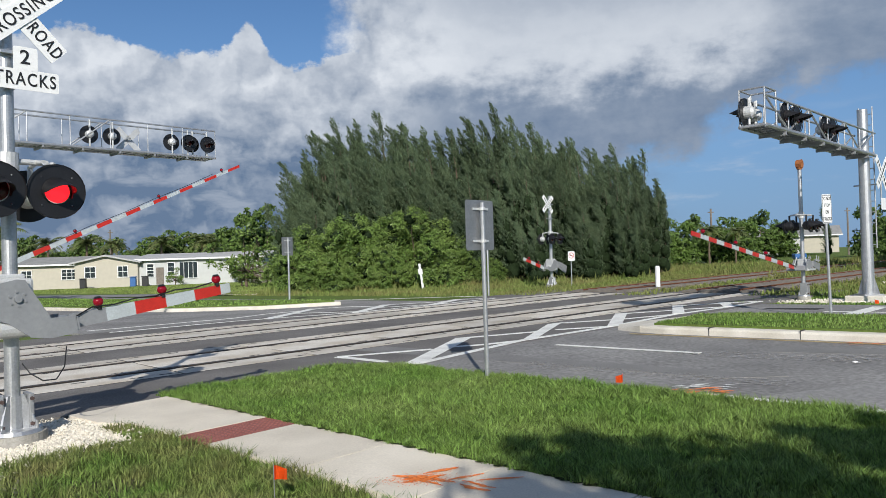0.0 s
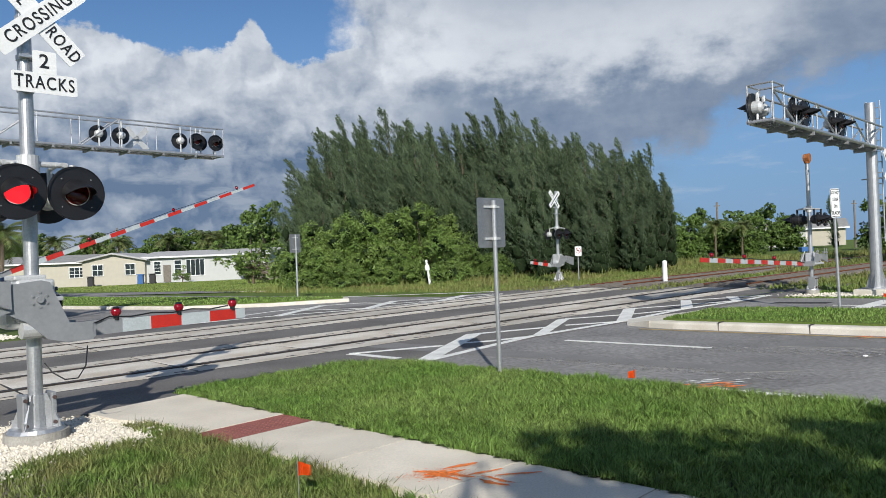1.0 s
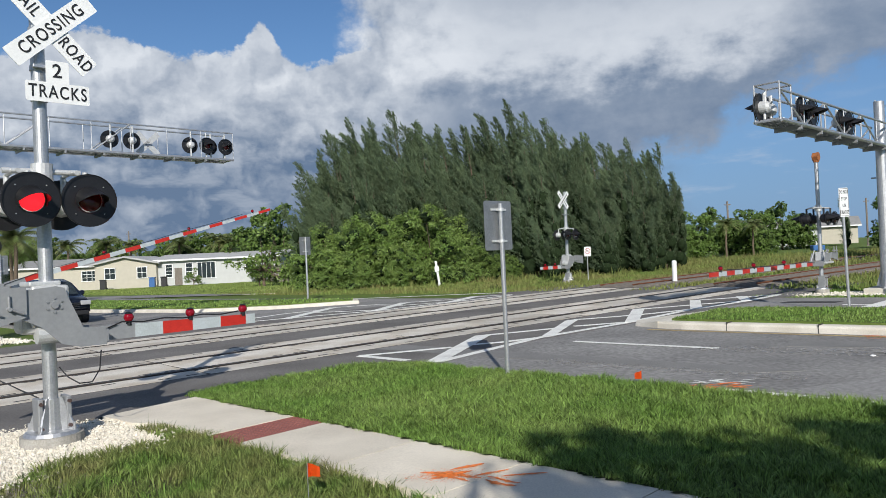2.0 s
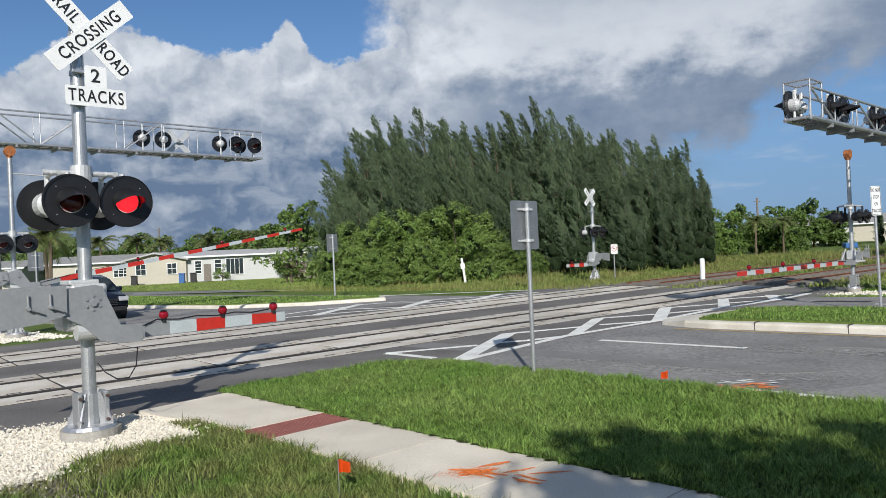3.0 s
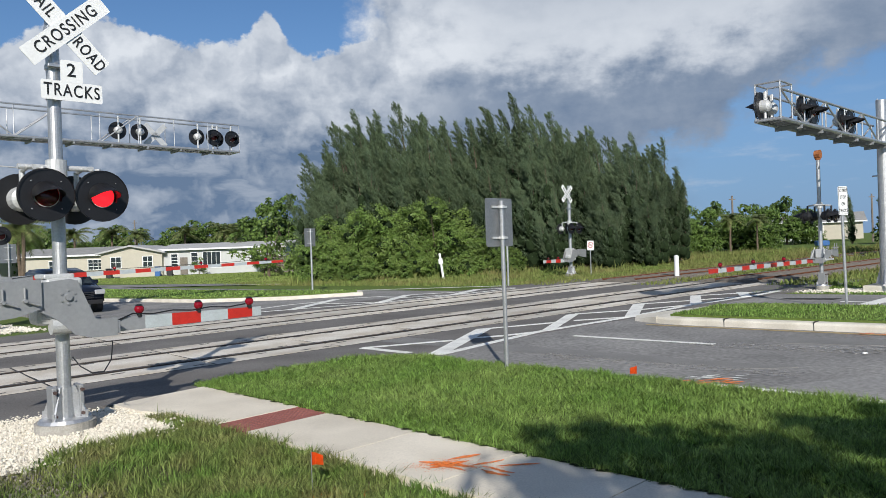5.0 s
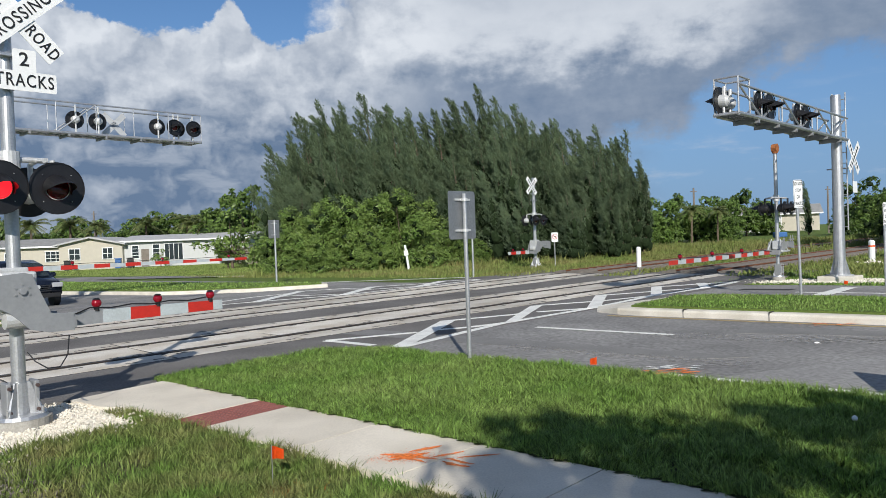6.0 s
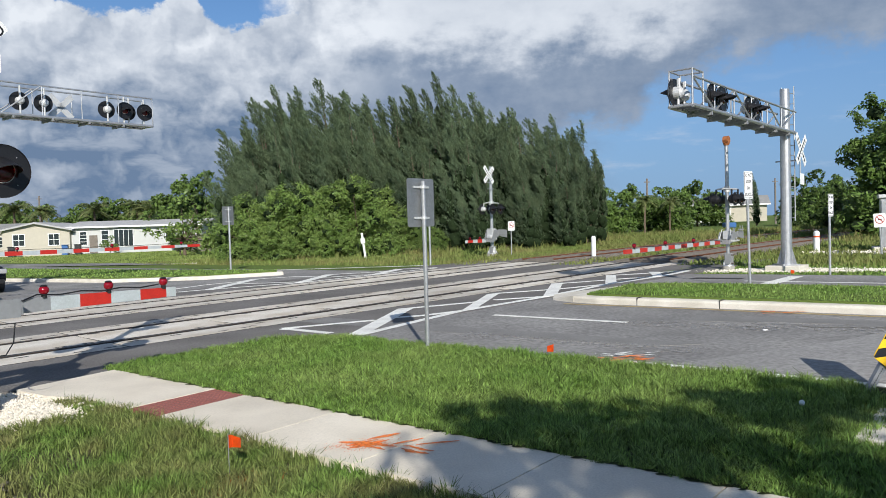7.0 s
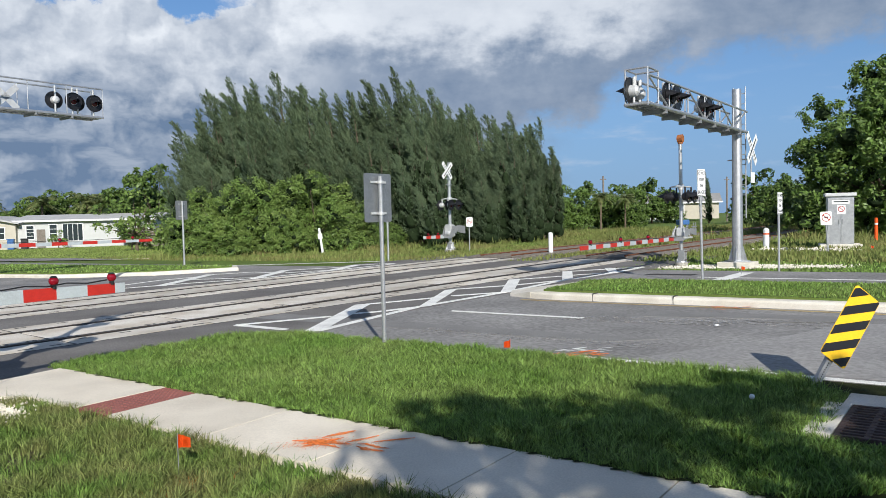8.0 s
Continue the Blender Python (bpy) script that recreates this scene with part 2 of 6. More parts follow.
CONCRETE = material("walk_concrete", (0.78, 0.715, 0.60), 0.85, var=0.12, scale=1.3, fine=70, bump=0.003, second=(0.64, 0.58, 0.48), object_random=0.06, spec=0.3)
KERB = material("kerb_concrete", (0.73, 0.69, 0.61), 0.85, var=0.16, scale=2.2, fine=80, bump=0.004, second=(0.58, 0.54, 0.46), spec=0.3)
FOOTING = material("footing_concrete", (0.40, 0.385, 0.35), 0.9, var=0.2, scale=5, fine=60, bump=0.004, second=(0.30, 0.285, 0.25), spec=0.2)
PANEL = material("crossing_panel", (0.62, 0.585, 0.525), 0.8, var=0.20, scale=1.1, fine=45, bump=0.005, second=(0.43, 0.37, 0.29), blotch=0.56, object_random=0.16, spec=0.3)
RUBBER = material("flangeway_rubber", (0.035, 0.034, 0.033), 0.8, var=0.3)
STEEL = material("worn_rail", (0.060, 0.048, 0.040), 0.55, 0.3, var=0.3, scale=3, second=(0.05, 0.035, 0.025))
RUST = material("rusty_rail", (0.20, 0.075, 0.035), 0.8, 0.2, var=0.35, scale=3)
WHITE_LINE = material("road_paint", (0.82, 0.82, 0.78), 0.7, var=0.2, scale=2.5, fine=70, second=(0.62, 0.61, 0.58), blotch=0.62)
BRICK_RED = material("warning_strip_red", (0.30, 0.105, 0.085), 0.8, var=0.2, scale=5, fine=60, bump=0.004)
GALV = material("galvanised_steel", (0.56, 0.57, 0.58), 0.42, 0.75, var=0.15, scale=7, fine=50, second=(0.46, 0.47, 0.49))
ALU = material("painted_aluminium", (0.62, 0.63, 0.63), 0.5, 0.35, var=0.12, scale=5, fine=60)
GREY = material("grey_steel_plate", (0.31, 0.32, 0.33), 0.5, 0.3, var=0.09, scale=3, fine=25, second=(0.275, 0.285, 0.295))
BLACK = material("black_paint", (0.012, 0.012, 0.014), 0.45, var=0.3)
WHITE = material("white_sheeting", (0.82, 0.83, 0.83), 0.4, var=0.06, scale=5)
INK = material("black_lettering", (0.015, 0.015, 0.016), 0.5, var=0.2)
RED = material("red_sheeting", (0.50, 0.028, 0.018), 0.4, var=0.15, scale=9)
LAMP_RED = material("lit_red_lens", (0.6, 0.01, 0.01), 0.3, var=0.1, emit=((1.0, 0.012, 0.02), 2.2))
LENS = material("dark_red_lens", (0.10, 0.008, 0.010), 0.15, var=0.2)
LAMP_SMALL = material("gate_lamp_red", (0.22, 0.004, 0.014), 0.15, var=0.2, emit=((1.0, 0.02, 0.03), 0.04))
ORANGE = material("marker_orange", (0.95, 0.13, 0.01), 0.6, var=0.1, translucent=0.25)
YELLOW = material("yellow_sheeting", (0.90, 0.55, 0.015), 0.45, var=0.08, scale=8)
IRON = material("cast_iron", (0.112, 0.075, 0.068), 0.75, 0.3, var=0.35, scale=9, bump=0.004)
WHITE_ROCK = material("white_gravel", (0.80, 0.745, 0.64), 0.9, var=0.12, scale=20, fine=60, island=0.14, spec=0.3)
BALLAST = material("grey_ballast", (0.25, 0.225, 0.195), 0.9, var=0.3, scale=9, fine=60, bump=0.02, island=0.3, spec=0.3)
BARK = material("bark", (0.16, 0.12, 0.085), 0.9, var=0.35, scale=6, fine=50, bump=0.02)
PINE = material("casuarina_needles", (0.088, 0.132, 0.076), 0.7, var=0.3, scale=0.8, fine=4, second=(0.128, 0.172, 0.090), translucent=0.2, island=0.35, object_random=0.12, spec=0.2)
LEAF = material("shrub_leaf", (0.118, 0.198, 0.044), 0.42, var=0.3, scale=0.9, fine=5, second=(0.190, 0.268, 0.070), translucent=0.25, island=0.4, object_random=0.1, spec=0.3)
LEAF_DARK = material("tree_leaf", (0.088, 0.150, 0.033), 0.45, var=0.3, scale=0.9, fine=5, second=(0.125, 0.195, 0.046), translucent=0.2, island=0.4, object_random=0.15, spec=0.3)
PALM = material("palm_frond", (0.10, 0.15, 0.04), 0.5, var=0.3, scale=1.5, second=(0.17, 0.18, 0.07), translucent=0.15, island=0.3)
# near-black green for crown cores: shade between the leaves put into the colour
CROWN_SHADE = material("crown_shade_core", (0.022, 0.036, 0.016), 0.95, var=0.3, spec=0.05)
STUCCO = material("cream_stucco", (0.50, 0.465, 0.385), 0.9, var=0.08, scale=2, fine=60, bump=0.003)
STUCCO_WHITE = material("white_stucco", (0.53, 0.54, 0.53), 0.9, var=0.07, scale=2, fine=60)
ROOF_W = material("white_roof", (0.44, 0.44, 0.44), 0.8, var=0.12, scale=1.5)
ROOF_G = material("grey_roof", (0.30, 0.30, 0.29), 0.9, var=0.2, scale=1.5)
GLASS_DARK = material("window_glass", (0.03, 0.04, 0.045), 0.08, var=0.2, spec=0.8)
CARBLUE = material("dark_car_paint", (0.012, 0.018, 0.035), 0.18, 0.3, var=0.1, spec=0.6)
PLASTIC = material("black_plastic", (0.02, 0.02, 0.021), 0.55, var=0.2)
BLUE_BIN = material("blue_plastic", (0.03, 0.12, 0.33), 0.5, var=0.1)
WOOD = material("weathered_wood", (0.22, 0.19, 0.16), 0.85, var=0.3, scale=6)
SIGN_BACK = material("dull_sign_back", (0.34, 0.35, 0.355), 0.45, 0.7, var=0.2, scale=5, fine=40)
NEWER = material("newer_asphalt", (0.315, 0.308, 0.298), 0.85, var=0.30, scale=0.9, fine=18, bump=0.006, second=(0.262, 0.256, 0.250), spec=0.3)
STAIN = material("dark_road_stain", (0.19, 0.185, 0.18), 0.8, var=0.3, scale=1.5, fine=120, second=(0.235, 0.230, 0.222), spec=0.3)
SPRAY = material("orange_spray_paint", (1.0, 0.26, 0.045), 0.8, var=0.25, scale=6, fine=30)


def make_patchy(mt, scale, lo, hi):
    """Thin paint: noise lets the ground show through."""
    n, L = mt.node_tree.nodes, mt.node_tree.links.new
    co, t, r = n.new("ShaderNodeTexCoord"), n.new("ShaderNodeTexNoise"), n.new("ShaderNodeMapRange")
    L(co.outputs["Object"], t.inputs["Vector"])
    t.inputs["Scale"].default_value, t.inputs["Detail"].default_value, t.inputs["Roughness"].default_value = scale, 6, 0.7
    L(t.outputs[0], r.inputs[0])
    r.inputs[1].default_value, r.inputs[2].default_value, r.inputs[4].default_value = lo, hi, 0.95
    L(r.outputs[0], n["Principled BSDF"].inputs["Alpha"])


make_patchy(SPRAY, 40, 0.30, 0.52)


# ---- land, street, tracks ----
def build_land():
    # one sheet to the horizon, finer near the camera
    ax = [-2500, -900, -400, -200, -120, -80, -60, -45, -30, -20, -12, -6, 0, 6, 12, 20, 30, 45, 60, 80, 120, 200, 400, 900, 2500]
    bm = B()
    vs = [[bm.verts.new((x, y, gz(x) - 0.06)) for x in ax] for y in [v + 10 for v in ax]]
    for i in range(len(ax) - 1):
        for j in range(len(ax) - 1):
            bm.faces.new((vs[i][j], vs[i][j + 1], vs[i + 1][j + 1], vs[i + 1][j]))
    tagged(link("ground", bm, GRASS), "green mown grass land with rough meadow beyond", "ground", kind="structure")


def strip(e0, e1, q0, q1, top, name, mat, label, cat, thick=0.06, step=8):
    bm = B()
    k = max(1, int((e1 - e0) / step))
    for i in range(k):
        a, b = e0 + (e1 - e0) * i / k, e0 + (e1 - e0) * (i + 1) / k
        ground_slab(bm, [st(a, q0), st(b, q0), st(b, q1), st(a, q1)], top, thick)
    bmesh.ops.remove_doubles(bm, verts=bm.verts, dist=0.0005)
    return tagged(link(name, bm, mat), label, cat, kind="structure")


RAILS = (12.42, 14.03, 17.5, 19.1)
build_land()
road = strip(-140, 60, 8.25, 21.2, 0.0, "road", ASPHALT, "worn grey asphalt street with a grassed median", "road")
bm = B()
for i in range(5):
    a, b = -5 + 6.4 * i, -5 + 6.4 * (i + 1)
    ground_slab(bm, [rl(a, 9.5), rl(b, 9.5), rl(b, 22.0), rl(a, 22.0)], 0.006, 0.05)
bmesh.ops.remove_doubles(bm, verts=bm.verts, dist=0.001)
apron = tagged(link("track_apron", bm, APRON), "dark grey asphalt between and beside the rails", "road", kind="structure")


def crossing_panels():
    base = tagged(new("track_crossing"), "pale concrete crossing panels with dark rail gaps", "rail crossing", kind="structure")
    meshes = {}
    for a, b in ((RAILS[0], RAILS[1]), (RAILS[2], RAILS[3])):
        for lo, hi in ((a - 0.80, a - 0.17), (a + 0.20, b - 0.20), (b + 0.17, b + 0.72)):
            w = round(hi - lo, 3)
            if w not in meshes:
                bm = B()
                box(bm, (0, 0, 0), (2.41, w, 0.08), bevel=0.008)
                for f in bm.faces:
                    f.material_index = 0
                for sx in (-0.95, -0.2, 0.55, 1.0):
                    box(bm, (sx, (0.24 if w < 1 else 0.45) * (1 if sx < 0.3 else -1) * w, 0.041), (0.20, 0.045, 0.004))
                for f in bm.faces:
                    f.material_index = 1 if min(v.co.z for v in f.verts) > 0.0385 and f.calc_area() < 0.012 else 0
                me = bpy.data.meshes.new("panel")
                bm.to_mesh(me)
                bm.free()
                me.materials.append(PANEL)
                me.materials.append(RUBBER)
                meshes[w] = me
            for i in range(12):
                m = -4.6 + 2.45 * i
                x, y = rl(m + 1.22, (lo + hi) / 2)
                ob = new("panel", meshes[w])
                ob.parent = base
                ob.matrix_basis = pose(x, y, gz(x) - 0.023, 0, -0.63, 43)
        bm = B()
        for k in range(6):
            ground_slab(bm, [rl(-5 + 5 * k, a - 0.82), rl(-5 + 5 * (k + 1), a - 0.82), rl(-5 + 5 * (k + 1), b + 0.74), rl(-5 + 5 * k, b + 0.74)], 0.0095, 0.03)
        part("flangeway", bm, RUBBER, base, "black rubber gap beside the rail")
    return base


def rail(n, m0, m1, mat, top, name):
    prof = [(-0.036, 0), (0.036, 0), (0.036, -0.03), (0.01, -0.04), (0.01, -0.12), (0.07, -0.135), (0.07, -0.15), (-0.07, -0.15), (-0.07, -0.135), (-0.01, -0.12), (-0.01, -0.04), (-0.036, -0.03)]
    bm = B()
    rings = []
    for i in range(13):
        m = m0 + (m1 - m0) * i / 12
        ring = []
        for w, z in prof:
            x, y = rl(m, n + w)
            ring.append(bm.verts.new((x, y, gz(x) + top + z)))
        rings.append(ring)
    k = len(prof)
    for a, b in zip(rings, rings[1:]):
        for i in range(k):
            bm.faces.new((a[i], b[i], b[(i + 1) % k], a[(i + 1) % k]))
    bm.faces.new(rings[0])
    bm.faces.new(rings[-1][::-1])
    bmesh.ops.recalc_face_normals(bm, faces=bm.faces)
    return tagged(link(name, bm, mat), "long steel rail worn dark on its head" if mat is STEEL else "long rusty brown steel rail on ties", "rail", group="rails")


crossing_panels()
for n in RAILS:
    rail(n, -5, 25.2, STEEL, 0.022, "rail")
    rail(n, 25.2, 130, RUST, 0.14, "rail")
for c in (13.22, 18.3):
    bm = B()
    for i in range(14):
        a, b = 25.2 + 7.5 * i, 25.2 + 7.5 * (i + 1)
        plate(bm, [(*p, gz(p[0]) - 0.1) for p in (rl(a, c - 1.7), rl(b, c - 1.7), rl(b, c + 1.7), rl(a, c + 1.7))], 0.1)
        plate(bm, [(*p, gz(p[0]) - 0.02) for p in (rl(a, c - 1.4), rl(b, c - 1.4), rl(b, c + 1.4), rl(a, c + 1.4))], 0.1)
    tagged(link("ballast_bed", bm, BALLAST), "grey stone ballast under the rails", "ballast", kind="structure")
tie = None
for c in (13.22, 18.3):
    for i in range(70):
        x, y = rl(25.6 + 0.62 * i, c)
        if tie is None:
            bm = B()
            box(bm, (0, 0, 0), (0.24, 2.6, 0.14), bevel=0.012)
            tie = tagged(link("railway_tie", bm, WOOD), "weathered brown timber tie under rusty rails", "railway tie", group="ties under the rails")
            tie.matrix_basis = pose(x, y, gz(x) + 0.03, 0, 0, 43)
        else:
            copy_thing(tie, pose(x, y, gz(x) + 0.03, 0, 0, 43))


def line(pts, w, name="road_marking", mat=None, label="white painted line on the asphalt", top=0.01):
    """A painted stripe along points (x, y), mitred, w wide."""
    bm = B()
    P = [Vector(p) for p in pts]
    rows = []
    for i, p in enumerate(P):
        d = (P[min(i + 1, len(P) - 1)] - P[max(i - 1, 0)]).normalized()
        s = Vector((-d.y, d.x)) * w / 2
        rows.append([(v.x, v.y, gz(v.x) + top) for v in (p - s, p + s)])
    vs = [[bm.verts.new(v) for v in r] for r in rows]
    for a, b in zip(vs, vs[1:]):
        bm.faces.new((a[0], b[0], b[1], a[1]))
    bmesh.ops.recalc_face_normals(bm, faces=bm.faces)
    bmesh.ops.solidify(bm, geom=bm.faces[:], thickness=0.004)
    return tagged(link(name, bm, mat or WHITE_LINE), label, "road marking", kind="structure")


def patch(pts, name, mat, label, cat="road marking", top=0.012):
    bm = B()
    ground_slab(bm, pts, top, 0.006)
    return tagged(link(name, bm, mat), label, cat, kind="structure")


# envelope lines and bars on the near side of the tracks
line([(-0.40, 12.09), (0.64, 13.55), (1.44, 14.66), (3.47, 16.51), (5.56, 18.86), (7.5, 20.45), (8.9, 21.9)], 0.17)
for run in (((-1.89, 13.28), (-0.26, 13.80)), ((-1.89, 13.28), (-1.66, 13.10), (-0.95, 12.40)), ((0.40, 15.55), (1.85, 16.11), (2.1, 16.35)), ((0.10, 14.06), (0.65, 14.19), (1.44, 14.62)),
            ((2.55, 17.84), (3.87, 18.11), (4.1, 18.3)), ((2.31, 16.36), (3.51, 16.59)), ((4.5, 19.72), (5.9, 20.10)), ((4.11, 18.16), (5.56, 18.86)), ((6.4, 21.6), (9.0, 22.0)), ((6.1, 20.2), (7.5, 20.5))):
    line(run, 0.16, top=0.0115)
for qd in (((-0.64, 12.0), (-0.34, 12.0), (0.52, 15.60), (0.17, 15.50)), ((1.40, 14.50), (1.70, 14.70), (2.66, 17.93), (2.30, 17.66)),
           ((3.43, 16.5), (3.74, 16.52), (4.63, 19.83), (4.30, 19.77)), ((5.56, 19.0), (5.85, 18.95), (6.6, 21.6), (6.32, 21.65)),
           ((7.36, 20.5), (7.6, 20.4), (8.06, 22.0), (7.8, 22.2))):
    patch(qd, "marking_bar", WHITE_LINE, "broad slanting white bar painted before the rails", top=0.0165)
line([st(-7.92, 11.38), st(-5.22, 11.38)], 0.12)
line([st(2.0, 11.38), st(5.0, 11.38)], 0.12)
line([st(-3.8, 8.33), st(24, 8.33)], 0.12)
line([st(-7.6, 13.40), st(24, 13.40)], 0.10, mat=material("yellow_road_paint", (0.42, 0.32, 0.15), 0.7, var=0.2, scale=3), label="faded yellow line along the median kerb")
line([st(-5.8, 19.1), st(24, 19.1)], 0.12)
line([st(-6, 17.35), st(24, 17.35)], 0.10)
patch([(8.75, 17.05), (9.05, 16.85), (10.55, 18.4), (10.28, 18.6)], "stop_bar", WHITE_LINE, "worn white stop bar across the far lanes")
# the same beyond the tracks
for qd in (((-5.95, 23.5), (-5.60, 23.4), (-4.95, 27.75), (-5.30, 27.9)), ((-3.30, 24.8), (-2.95, 24.75), (-2.30, 28.3), (-2.65, 28.45)), ((-0.90, 27.1), (-0.55, 27.0), (0.38, 29.75), (0.03, 29.9))):
    patch(qd, "marking_bar", WHITE_LINE, "broad slanting white bar painted beyond the rails", top=0.0165)
for run in (((-9.5, 20.9), (-6.66, 23.2), (-5.75, 23.7), (-3.11, 24.75), (-0.75, 27.06), (1.63, 29.4)), ((-5.2, 27.8), (-3.6, 28.2), (-2.9, 27.4)), ((-2.5, 28.4), (-1.0, 28.6), (-0.2, 28.9)),
            ((0.2, 29.8), (1.7, 29.75)), ((-10.6, 21.8), (-7.11, 24.6), (-6.49, 25.9), (-5.3, 27.0)), ((-5.5, 25.6), (-3.1, 25.1)), ((-2.8, 26.8), (-0.8, 27.2))):
    line(run, 0.17, top=0.0115)
line([(-40, 61.5), (-12.1, 37.5), (-5.2, 33.6), (1.4, 31.6)], 0.2)

# kerbed medians
def median(pts, name, label):
    ob = tagged(new(name), label, "median", kind="structure")
    bm = B()
    ground_slab(bm, pts, 0.135, 0.2)
    k = part("kerb", bm, KERB, ob, "pale concrete kerb with rounded edge")
    bmv = k.modifiers.new("round", "BEVEL")
    bmv.width, bmv.segments = 0.045, 2
    c = sum((Vector(p) for p in pts), Vector((0, 0))) / len(pts)
    ins = []
    P = [Vector(p) for p in pts]
    for i, p in enumerate(P):
        a, b = (p - P[i - 1]).normalized(), (P[(i + 1) % len(P)] - p).normalized()
        na, nb = Vector((-a.y, a.x)), Vector((-b.y, b.x))
        s = na + nb
        s = s / max(0.3, s.length_squared) * 2
        ins.append(p + s * 0.24)
    bm = B()
    ground_slab(bm, [(p.x, p.y) for p in ins], 0.175, 0.1)
    part("turf", bm, GRASS, ob, "short green turf")
    return ob, [(p.x, p.y) for p in ins]


MED1, TURF1 = median([st(-7.6, 13.72), st(-7.0, 13.62), st(10, 13.62), st(24, 13.62), st(24, 16.8), st(10, 16.8), st(-6.6, 16.8), st(-7.6, 16.2)], "median_1", "grassed median with a pale concrete kerb")
MED2, TURF2 = median([(-70, 82.5), (-30.0, 44.5), (-18.1, 34.7), (-11.3, 29.9), (-7.4, 28.9), (-4.4, 29.6), (-4.6, 30.6), (-11, 35.6), (-30, 52), (-70, 90)], "median_2", "grassed median with a pale concrete kerb beyond the tracks")

bm = B()
plate(bm, [(*p, gz(p[0]) + hgt) for p, hgt in ((st(-7.55, 13.70), 0.0), (st(-7.55, 16.25), 0.0), (st(-8.35, 15.7), 0.0), (st(-8.55, 14.6), 0.0), (st(-8.2, 13.95), 0.0))], 0.05)
for v in bm.verts:
    if v.co.z > gz(v.co.x) + 0.02 and (v.co.x * E_.x + v.co.y * E_.y) > -7.7:
        v.co.z += 0.085
part("nose", bm, KERB, MED1, "worn sloping concrete nose")
for e in (-6.1, -4.5, -1.4, 1.6, 4.7, 7.8):
    x, y = st(e, 13.735)
    bm = B()
    box(bm, (0, 0, 0), (0.014, 0.236, 0.155))
    j = part("joint", bm, RUBBER, MED1, "dark joint in the kerb")
    j.matrix_basis = pose(x, y, gz(x) + 0.075, 0, 0, -43)

# sidewalk slabs beside the lawn
def sidewalk():
    ob = tagged(new("sidewalk"), "pale concrete sidewalk with a red warning strip", "sidewalk", kind="structure")
    joints = [-6.95, -5.0, -3.73, -2.56, -1.36, -0.16, 1.05, 2.25, 3.5, 5, 6.5, 8]
    spans = [(-9.35, -6.99)] + list(zip([-6.42] + joints[1:], joints[1:] + [9.5]))
    for a, b in spans:
        bm = B()
        qa = 4.80
        near = 3.82
        pts = [st(a + 0.007, near), st(b - 0.007, near), st(b - 0.007, qa), st(a + 0.007, qa)]
        if a < -9:
            pts = [st(-9.15, 3.55), st(-8.4, 3.6), st(-7.9, near), st(b - 0.008, near), st(b - 0.008, qa), st(-9.30, qa)]
        ground_slab(bm, pts, 0.03, 0.1)
        part("slab", bm, CONCRETE, ob)
    bm = B()
    for i in range(9):
        a, b = -9.2 + 2.07 * i, -9.2 + 2.07 * (i + 1)
        ground_slab(bm, [st(a, 3.86), st(b, 3.86), st(b, 4.78), st(a, 4.78)], 0.012, 0.05)
    part("bedding", bm, SOIL, ob, "dark earth in the joints between slabs")
    # earth and roots creep over the edge beside the lawn
    bm = B()
    rng = random.Random(44)
    for i in range(170):
        e = -8.9 + 14.4 * rng.random()
        r = rng.uniform(0.012, 0.045)
        x, y = st(e, 4.80 - rng.uniform(-0.01, 0.018))
        bm.faces.new([bm.verts.new((x + r * 1.6 * math.cos(t) * rng.uniform(0.7, 1.2), y + r * 0.7 * math.sin(t) * rng.uniform(0.7, 1.2), gz(x) + 0.0345 + 0.0002 * (i % 7))) for t in (0, 0.9, 1.8, 2.7, 3.6, 4.5, 5.4)])
    bmesh.ops.recalc_face_normals(bm, faces=bm.faces)
    tagged(part("earth_crumbs", bm, SOIL, ob, "dark earth crumbs along the slab edge"), kind="stuff")
    bm = B()
    ground_slab(bm, [st(-6.985, 3.82), st(-6.425, 3.82), st(-6.425, 4.8), st(-6.985, 4.8)], 0.026, 0.1)
    s = part("warning_strip", bm, BRICK_RED, ob, "brick-red strip with raised domes")
    bm = B()
    for i in range(9):
        for j in range(16):
            x, y = st(-6.95 + 0.0625 * i, 3.85 + 0.0615 * j)
            g = bmesh.ops.create_cone(bm, cap_ends=True, segments=6, radius1=0.014, radius2=0.008, depth=0.008)
            bmesh.ops.translate(bm, verts=g["verts"], vec=(x, y, gz(x) + 0.030))
    tagged(part("domes", bm, BRICK_RED, s), kind="stuff")
    return ob


sidewalk()

